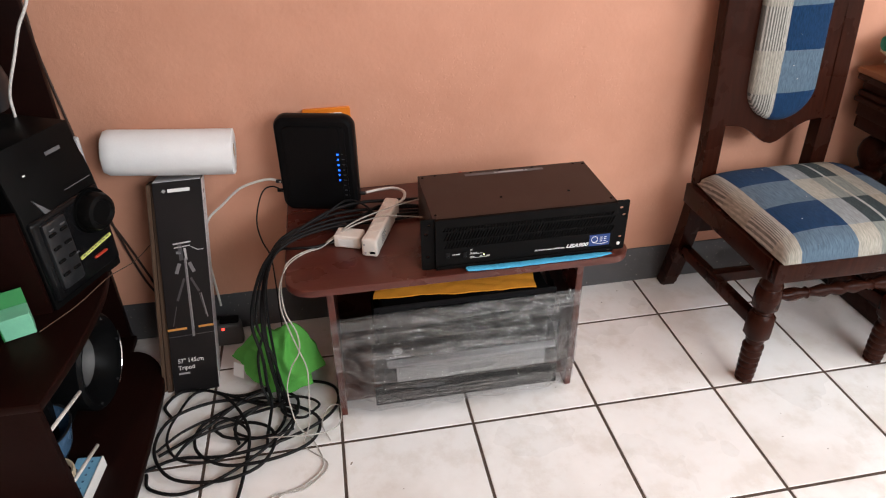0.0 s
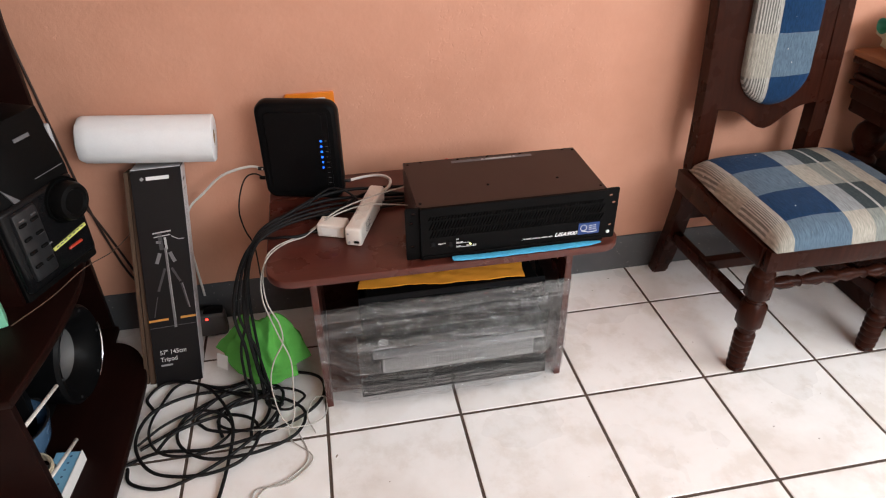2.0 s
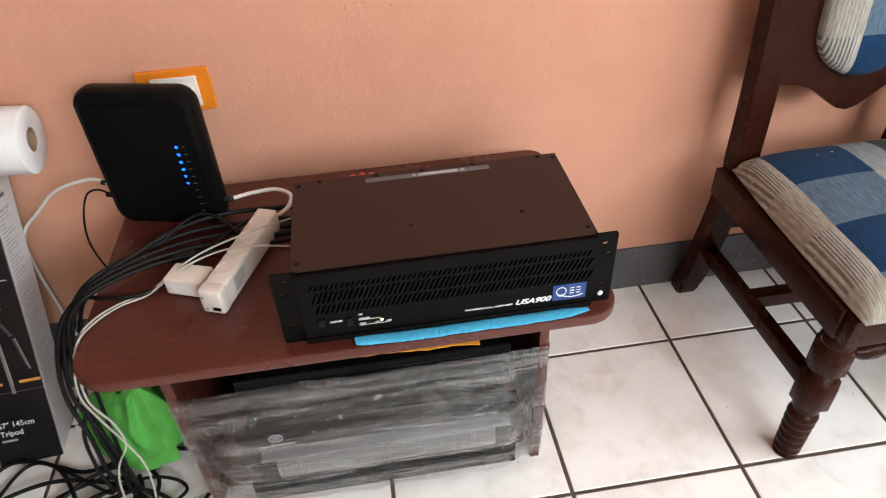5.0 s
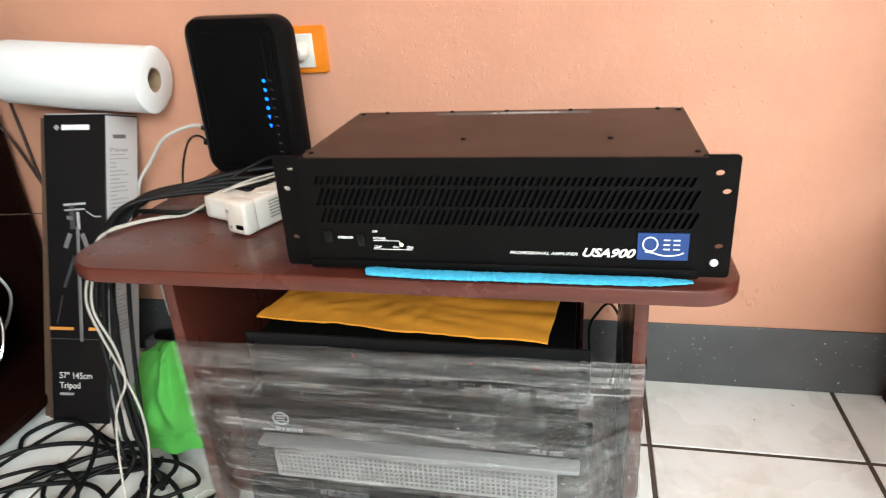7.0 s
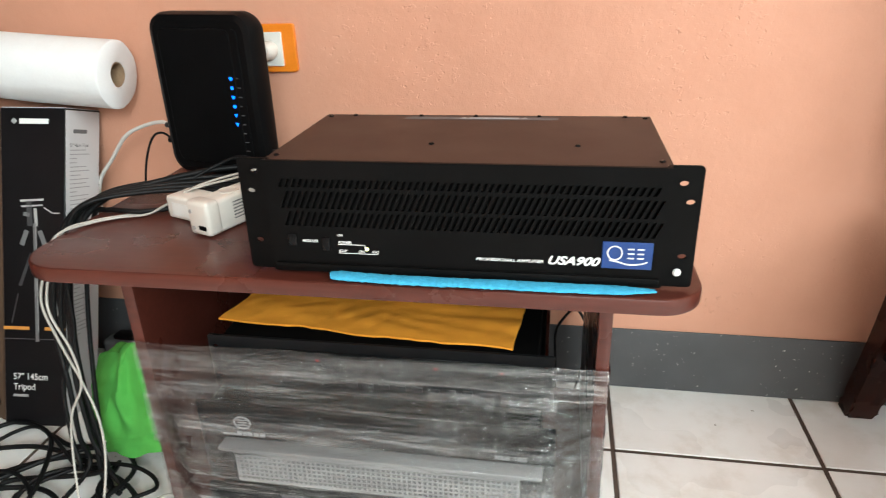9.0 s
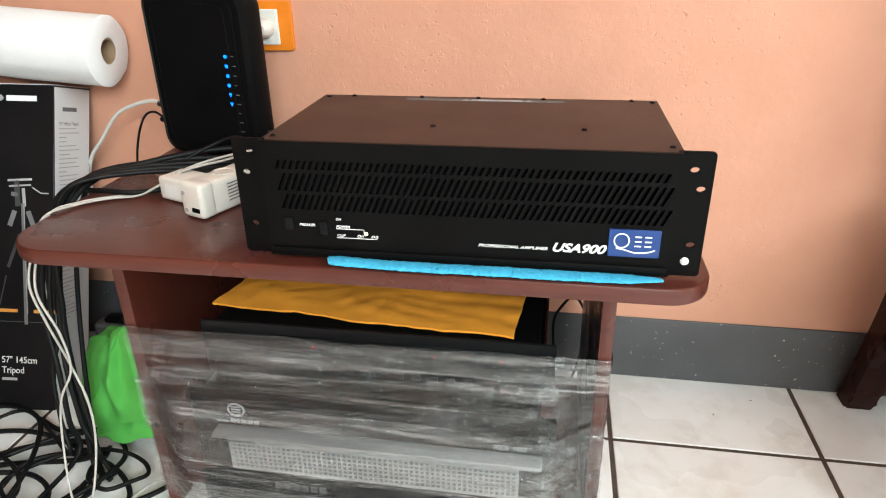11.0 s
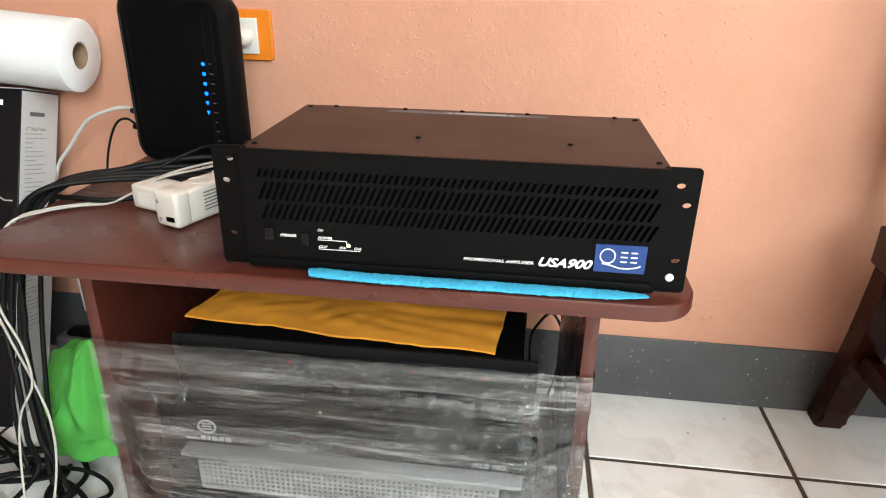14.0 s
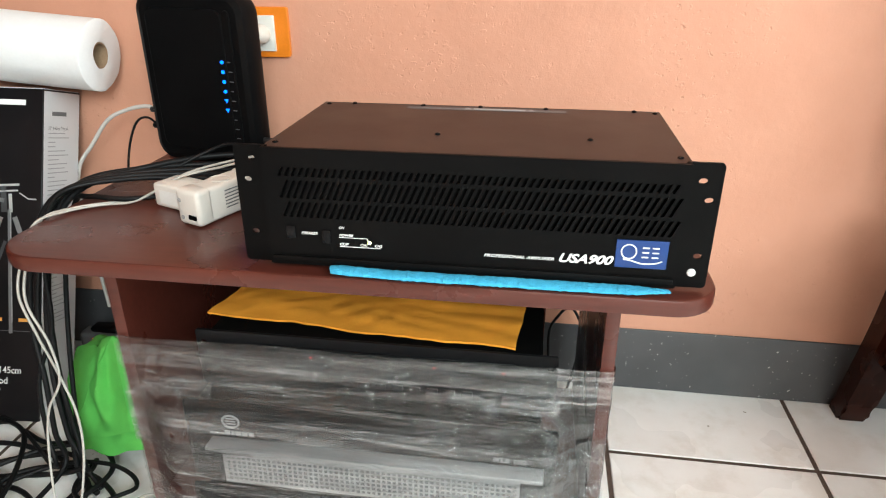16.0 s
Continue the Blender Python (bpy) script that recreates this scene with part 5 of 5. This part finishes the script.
for near, far in (((-0.558, -0.142, 0.309), (-0.553, 0.019, 0.267)), ((-0.552, -0.142, 0.165), (-0.561, 0.016, 0.101))):
    part("rail", rod(near, far, 0.0042), M["white"], rack, world_space=True)


# ---- cables ----
def cable(name, points, r, mat, label, group="", steps=10):
    return single(name, tube(points, r, steps, 8), M[mat], label, "cable", points[0], group, smooth=60)


R = 0.0042


def floor_loops(cx, cy, turns, r0, r1, squash, drift, seed, z0):
    """Loose flat loops of cable lying on one another."""
    g = random.Random(seed)
    pts, n = [], int(turns * 9)
    ph = g.random() * 6.28
    for i in range(n):
        a = ph + 2 * math.pi * i / 9
        rr = r0 + (r1 - r0) * (0.5 + 0.5 * math.sin(i * 0.37 + seed)) + g.uniform(-0.008, 0.008)
        x = cx + drift[0] * (i / n - 0.5) + rr * math.cos(a) + 0.012 * math.sin(i * 0.9)
        y = cy + drift[1] * (i / n - 0.5) + rr * squash * math.sin(a)
        z = z0 + 0.010 * (0.5 + 0.5 * math.sin(i * 1.3 + seed)) + 0.0004 * i
        pts.append((max(-0.478, x), max(-0.17, min(0.30, y)), z))
    return pts


def hang(dx, dy, spread):
    """The way of one cable of the bundle: off the stand's edge, down, and onto the floor."""
    return [(0.278, 0.335 - dy, 0.474), (0.165, 0.345 - 1.6 * dy, 0.475 + 0.1 * dx), (0.060, 0.330 - 1.6 * dy, 0.482), (-0.025, 0.278 - 1.2 * dy, 0.488), (-0.088, 0.225 - dy, 0.484),
            (-0.124 - 0.5 * dx, 0.200 - 0.6 * dy, 0.445), (-0.152 - dx, 0.188 - 0.3 * dy, 0.360), (-0.166 - 1.2 * dx, 0.174, 0.270), (-0.163 - 0.8 * spread, 0.156, 0.190), (-0.156 - 1.2 * spread, 0.146, 0.100), (-0.150 - 1.4 * spread, 0.140, 0.035)]


bundle = [
    (hang(0.000, 0.000, 0.000), floor_loops(-0.215, 0.085, 2.5, 0.070, 0.150, 0.80, (0.06, -0.05), 3, 0.007)),
    (hang(0.010, 0.016, -0.012), floor_loops(-0.130, 0.130, 1.8, 0.060, 0.115, 0.70, (-0.18, -0.08), 8, 0.014)),
    (hang(0.020, 0.030, 0.018), floor_loops(-0.285, 0.055, 2.0, 0.110, 0.185, 0.72, (-0.04, -0.10), 5, 0.010)),
    (hang(-0.006, 0.042, 0.030), floor_loops(-0.330, 0.080, 1.5, 0.090, 0.135, 0.95, (-0.05, -0.16), 14, 0.012)),
]
for k, (drop, loops) in enumerate(bundle):
    cable("black_cable", drop + loops[2:], R - 0.0007 * (k % 2), "cable", "black cable hanging off the stand and coiled on the floor", "black cables")
cable("black_cable", [(-0.478, 0.000, 0.0065), (-0.40, 0.020, 0.012), (-0.28, 0.000, 0.020), (-0.15, 0.020, 0.024), (-0.05, 0.075, 0.016), (-0.005, 0.140, 0.010), (-0.015, 0.205, 0.010), (-0.08, 0.235, 0.012), (-0.17, 0.235, 0.012), (-0.26, 0.215, 0.010), (-0.33, 0.240, 0.008)], R, "cable", "black cable lying in a wide bend on the floor", "black cables")
cable("black_cable", [(-0.440, 0.170, 0.006), (-0.462, 0.215, 0.008), (-0.420, 0.262, 0.010), (-0.330, 0.235, 0.016), (-0.270, 0.160, 0.024), (-0.230, 0.060, 0.028), (-0.235, -0.040, 0.014), (-0.255, -0.160, 0.008), (-0.290, -0.300, 0.006)], R, "cable", "black cable running out across the tiles", "black cables")
cable("black_cable", [(-0.470, -0.010, 0.006), (-0.455, -0.055, 0.006), (-0.380, -0.085, 0.008), (-0.290, -0.060, 0.014), (-0.200, -0.005, 0.022), (-0.130, 0.070, 0.026), (-0.110, 0.160, 0.020), (-0.170, 0.210, 0.018), (-0.250, 0.190, 0.020), (-0.350, 0.100, 0.016), (-0.450, 0.040, 0.008)], R, "cable", "black cable lying in a long loop on the tiles", "black cables")
cable("black_cable", [(0.265, 0.320, 0.485), (0.165, 0.330, 0.492), (0.105, 0.290, 0.484), (0.060, 0.235, 0.474), (0.000, 0.190, 0.474), (-0.060, 0.190, 0.474), (-0.104, 0.215, 0.455), (-0.140, 0.220, 0.380), (-0.152, 0.205, 0.290), (-0.150, 0.172, 0.160), (-0.145, 0.150, 0.050), (-0.110, 0.130, 0.010)], 0.0036, "cable", "thin black cable looped off the stand", "black cables")
cable("black_cable", [(0.262, 0.372, 0.478), (0.180, 0.372, 0.482), (0.110, 0.360, 0.490), (0.040, 0.330, 0.493), (-0.025, 0.275, 0.490), (-0.082, 0.225, 0.480), (-0.122, 0.200, 0.440), (-0.152, 0.185, 0.350), (-0.162, 0.172, 0.240), (-0.156, 0.155, 0.110), (-0.150, 0.140, 0.020), (-0.110, 0.120, 0.012)], 0.0046, "cable", "black cable running off the stand to the floor", "black cables")
cable("black_cable", [(0.010, 0.300, 0.486), (0.040, 0.325, 0.500), (0.075, 0.335, 0.512), (0.110, 0.322, 0.508), (0.140, 0.296, 0.488), (0.150, 0.270, 0.472)], 0.0028, "cable", "thin black cable arching over the others", "black cables")
# connector lying on the stand
jack = thing("cable_plug", "grey metal cable plug lying on the stand", "plug", (0.06, 0.275, 0.474))
part("barrel", rod((0.030, 0.268, 0.4745), (0.066, 0.278, 0.4745), 0.0082), M["grey"], jack, world_space=True)
part("sleeve", rod((0.064, 0.2775, 0.4745), (0.098, 0.287, 0.4745), 0.0055), M["plastic"], jack, world_space=True)
jack2 = thing("cable_plug", "steel jack plug lying on the stand", "plug", (0.03, 0.215, 0.470))
part("tip", rod((0.022, 0.208, 0.4695), (0.040, 0.212, 0.4695), 0.0032), M["steel"], jack2, world_space=True)
part("barrel", rod((0.040, 0.212, 0.4705), (0.072, 0.219, 0.4705), 0.0052), M["plastic"], jack2, world_space=True)
# pale speaker wires from the amplifier over the strip to the floor
for k in range(2):
    o = 0.011 * k
    way = [(0.285, 0.262 - 6 * o, 0.540 - 2.5 * o), (0.225, 0.256 - 4 * o, 0.534 - 1.6 * o), (0.160, 0.246 - 3 * o, 0.524), (0.100 + o, 0.232 - o, 0.512), (0.062, 0.216 - 0.8 * o, 0.501), (0.024, 0.204 - 0.6 * o, 0.480), (0.000, 0.194 - 0.6 * o, 0.4700), (-0.034, 0.180 - 0.6 * o, 0.4695), (-0.064, 0.156 - o, 0.4695), (-0.083, 0.122 - o, 0.466)]
    if k:
        way += [(-0.099, 0.099, 0.430), (-0.101, 0.075, 0.386), (-0.092, 0.074, 0.330), (-0.079, 0.078, 0.262), (-0.065, 0.074, 0.200), (-0.069, 0.068, 0.128), (-0.077, 0.040, 0.050)]
    else:
        way += [(-0.096, 0.101, 0.425), (-0.093, 0.074, 0.376), (-0.075, 0.072, 0.315), (-0.076, 0.073, 0.258), (-0.103, 0.070, 0.207), (-0.120, 0.068, 0.136), (-0.107, 0.040, 0.050)]
    way += [(-0.072 - 2 * o, 0.020 - o, 0.006), (-0.050 + o, -0.060, 0.004), (-0.095, -0.110 - o, 0.0045), (-0.150 - 2 * o, -0.130, 0.004), (-0.175, -0.175 - 2 * o, 0.004), (-0.140 - 6 * o, -0.205, 0.004)]
    cable("speaker_wire", way, 0.0017, "cable_clear", "pale translucent speaker wire hanging to the floor", "speaker wires", 8)
cable("speaker_wire", [(-0.180, 0.030, 0.030), (-0.120, 0.020, 0.034), (-0.050, 0.030, 0.020), (-0.005, 0.060, 0.012), (0.000, 0.120, 0.014), (-0.030, 0.115, 0.022), (-0.048, 0.060, 0.020), (-0.030, 0.010, 0.010)], 0.0017, "cable_clear", "pale speaker wire looped on the floor", "speaker wires")
# leads of the modem
cable("white_lead", [(-0.088, 0.428, 0.537), (-0.117, 0.445, 0.539), (-0.160, 0.455, 0.529), (-0.205, 0.464, 0.508), (-0.255, 0.480, 0.460), (-0.306, 0.497, 0.406), (-0.330, 0.512, 0.320), (-0.330, 0.522, 0.100)], 0.0034, "cable_white", "white network lead from the modem down the wall")
cable("black_lead", [(-0.086, 0.427, 0.511), (-0.112, 0.434, 0.523), (-0.138, 0.440, 0.510), (-0.159, 0.440, 0.465), (-0.170, 0.440, 0.410), (-0.164, 0.440, 0.355), (-0.150, 0.440, 0.310), (-0.148, 0.440, 0.245), (-0.155, 0.450, 0.020)], 0.0020, "cable", "thin black power lead from the modem")
cable("white_lead", [(0.128, 0.381, 0.507), (0.160, 0.392, 0.506), (0.200, 0.396, 0.505), (0.226, 0.380, 0.500), (0.222, 0.352, 0.494), (0.198, 0.328, 0.490)], 0.0040, "cable_white", "white lead from the modem to the power strip")
cable("black_lead", [(0.574, 0.505, 0.004), (0.573, 0.505, 0.065), (0.571, 0.505, 0.128), (0.583, 0.505, 0.160), (0.606, 0.505, 0.184), (0.628, 0.505, 0.147), (0.630, 0.505, 0.108), (0.624, 0.505, 0.064), (0.612, 0.505, 0.004)], 0.0026, "cable", "thin black lead arching behind the stand")
# wires on the wall beside the shelf unit
cable("wall_wire", [(-0.625, 0.531, 1.25), (-0.605, 0.532, 1.000), (-0.606, 0.532, 0.880), (-0.594, 0.532, 0.735), (-0.574, 0.532, 0.520), (-0.560, 0.531, 0.390), (-0.525, 0.530, 0.225), (-0.490, 0.528, 0.140)], 0.0032, "wire", "brown wire running down the wall")
cable("wall_wire", [(-0.640, 0.480, 0.600), (-0.595, 0.510, 0.520), (-0.575, 0.528, 0.440), (-0.545, 0.531, 0.350), (-0.515, 0.531, 0.250), (-0.490, 0.530, 0.160)], 0.0032, "wire", "brown wire from the hi-fi to the wall")
cable("thin_thread", [(-0.540, -0.060, 0.4975), (-0.490, 0.020, 0.4985), (-0.452, 0.110, 0.4995), (-0.455, 0.300, 0.420), (-0.470, 0.515, 0.345)], 0.0011, "card", "thin tan wire strung from the shelf to the wall")
cable("loose_cable", [(-0.570, 0.227, 0.8265), (-0.562, 0.224, 0.880), (-0.528, 0.220, 0.952), (-0.504, 0.220, 1.004), (-0.470, 0.220, 1.064), (-0.465, 0.225, 1.150), (-0.550, 0.250, 1.245), (-0.630, 0.260, 1.272)], 0.0030, "cable_white", "white cord hanging onto the hi-fi")
cable("loose_cable", [(-0.740, 0.465, 0.300), (-0.725, 0.470, 0.262), (-0.705, 0.470, 0.225), (-0.676, 0.470, 0.170), (-0.700, 0.468, 0.108), (-0.740, 0.460, 0.050)], 0.0032, "cable_white", "white cord behind the loudspeaker")

# ---- adapter with a red light, and the green cloth ----
brick = thing("power_brick", "grey adapter with a red light by the skirting", "adapter", (-0.312, 0.466, 0.0))
part("brick_body", box(-0.046, 0.040, -0.018, 0.020, 0.0, 0.078, 0.010, 4), M["cone"], brick)
part("brick_top", box(-0.020, 0.036, -0.012, 0.015, 0.0785, 0.090, 0.004), M["plastic"], brick)
part("red_light", lathe([(0.0042, 0), (0.0042, 0.001), (0.002, 0.003)], 12, front_at(-0.0185) @ Matrix.Translation((-0.011, 0.066, 0))), M["led_red"], brick, "glowing red light")
# the cloth: hem corners round the heap, each with its height over the floor
HEM = [(-0.172, 0.250, 0.030), (-0.110, 0.236, 0.050), (-0.058, 0.230, 0.072), (-0.012, 0.272, 0.060), (-0.030, 0.360, 0.020), (-0.120, 0.425, 0.010), (-0.205, 0.405, 0.040), (-0.266, 0.362, 0.056), (-0.240, 0.330, 0.060), (-0.226, 0.300, 0.040), (-0.204, 0.272, 0.034)]
PEAK = Vector((-0.078, 0.262, 0.222))


def drape(u, v):
    """A cloth dropped in a heap: one steep peak, a lower lobe behind it, flat facets and soft folds down to an uneven hem."""
    s = (u % 1.0) * len(HEM)
    i, f = int(s), s - int(s)
    f = f * f * (3 - 2 * f) * 0.5 + f * 0.5
    hem = Vector(HEM[i % len(HEM)]).lerp(Vector(HEM[(i + 1) % len(HEM)]), f)
    p = PEAK.lerp(hem, v)
    p.z = PEAK.z + (hem.z - PEAK.z) * v ** 1.15
    belly = math.sin(math.pi * min(1.0, v * 1.02)) ** 0.8
    q = Vector((p.x * 17, p.y * 17, p.z * 10))
    fold = 0.5 - abs(noise.noise(q)) * 2 + 0.4 * noise.noise(q * 2.3)
    out = Vector((p.x + 0.125, p.y - 0.315, 0.0))
    out = out.normalized() if out.length > 1e-4 else Vector((0, 0, 0))
    p += out * (0.019 * fold * belly + 0.003 * belly)
    p.z += 0.006 * belly + 0.010 * fold * belly
    lobe = ((p.x + 0.180) / 0.034) ** 2 + ((p.y - 0.365) / 0.045) ** 2
    p.z += 0.050 * math.exp(-lobe) * (1 - v ** 4)
    groove = math.exp(-((p.x + 0.128 + 0.3 * (p.y - 0.30)) / 0.010) ** 2)
    p.z -= 0.020 * groove * (1 - v) * belly
    return (min(p.x, -0.002), p.y, max(0.004, p.z))


def loose_corner(u, v):
    """The corner folded under, showing below the hem."""
    top, low = Vector((-0.176, 0.262, 0.034)).lerp(Vector((-0.050, 0.252, 0.085)), u), Vector((-0.168, 0.250, 0.004)).lerp(Vector((-0.048, 0.236, 0.030)), u)
    p = top.lerp(low, v)
    return (p.x, p.y - 0.010 * math.sin(math.pi * u) * v + 0.006 * noise.noise((u * 5, v * 3, 2)), p.z + 0.004 * math.sin(9 * u) * v)


heap = thing("green_cloth", "crumpled lime green cloth heaped on the cables", "cloth", (-0.118, 0.29, 0.0))
part("cloth", merge(cloth_sheet(132, 40, drape, 0.0025), cloth_sheet(24, 10, loose_corner, 0.0025)), M["green"], heap, world_space=True, smooth=60)
part("care_tag", merge(None, box(-0.017, 0.017, -0.0008, 0.0008, -0.022, 0.022), pose(-0.2475, 0.312, 0.046, -12, 4, -34)), M["tag"], heap, "white fabric tag", world_space=True)


heap.location += Vector((-0.018, -0.046, 0.012))


# ---- tiled floor, last ----
TILE, JOINT, ROW = 0.338, 0.0078, 0.007
floor = single("floor", box(ROOM_X0 - T, ROOM_X1 + T, ROOM_Y0 - T, WALL_Y + T, -0.10, -0.0016), M["grout"], "cream glazed floor tiles with dark brown joints", "floor", kind="structure")
h = (TILE - JOINT) / 2
bm = bmesh.new()
bmesh.ops.create_cube(bm, size=1)
bmesh.ops.transform(bm, matrix=Matrix.LocRotScale((0, 0, -0.004), None, (2 * h, 2 * h, 0.008)), verts=bm.verts)
bmesh.ops.bevel(bm, geom=[e for e in bm.edges if all(v.co.z > -0.001 for v in e.verts)], offset=0.0012, segments=1, affect="EDGES")
tile_mesh = bpy.data.meshes.new("tile")
bm.to_mesh(tile_mesh)
bm.free()
tile_mesh.materials.append(M["tile"])
cut_mesh = tile_mesh.copy()
for i in range(-3, 9):
    for j in range(-9, 2):
        last = j == 1
        ob = new("tile", cut_mesh if last else tile_mesh)
        y0 = j * TILE + ROW
        ob.location = ((i + 0.5) * TILE, y0 + TILE / 2, 0.0)
        ob.parent = floor
# the last row is cut where it meets the wall
for v in cut_mesh.vertices:
    if v.co.y > 0:
        v.co.y = WALL_Y - 0.001 - 1.5 * TILE - ROW
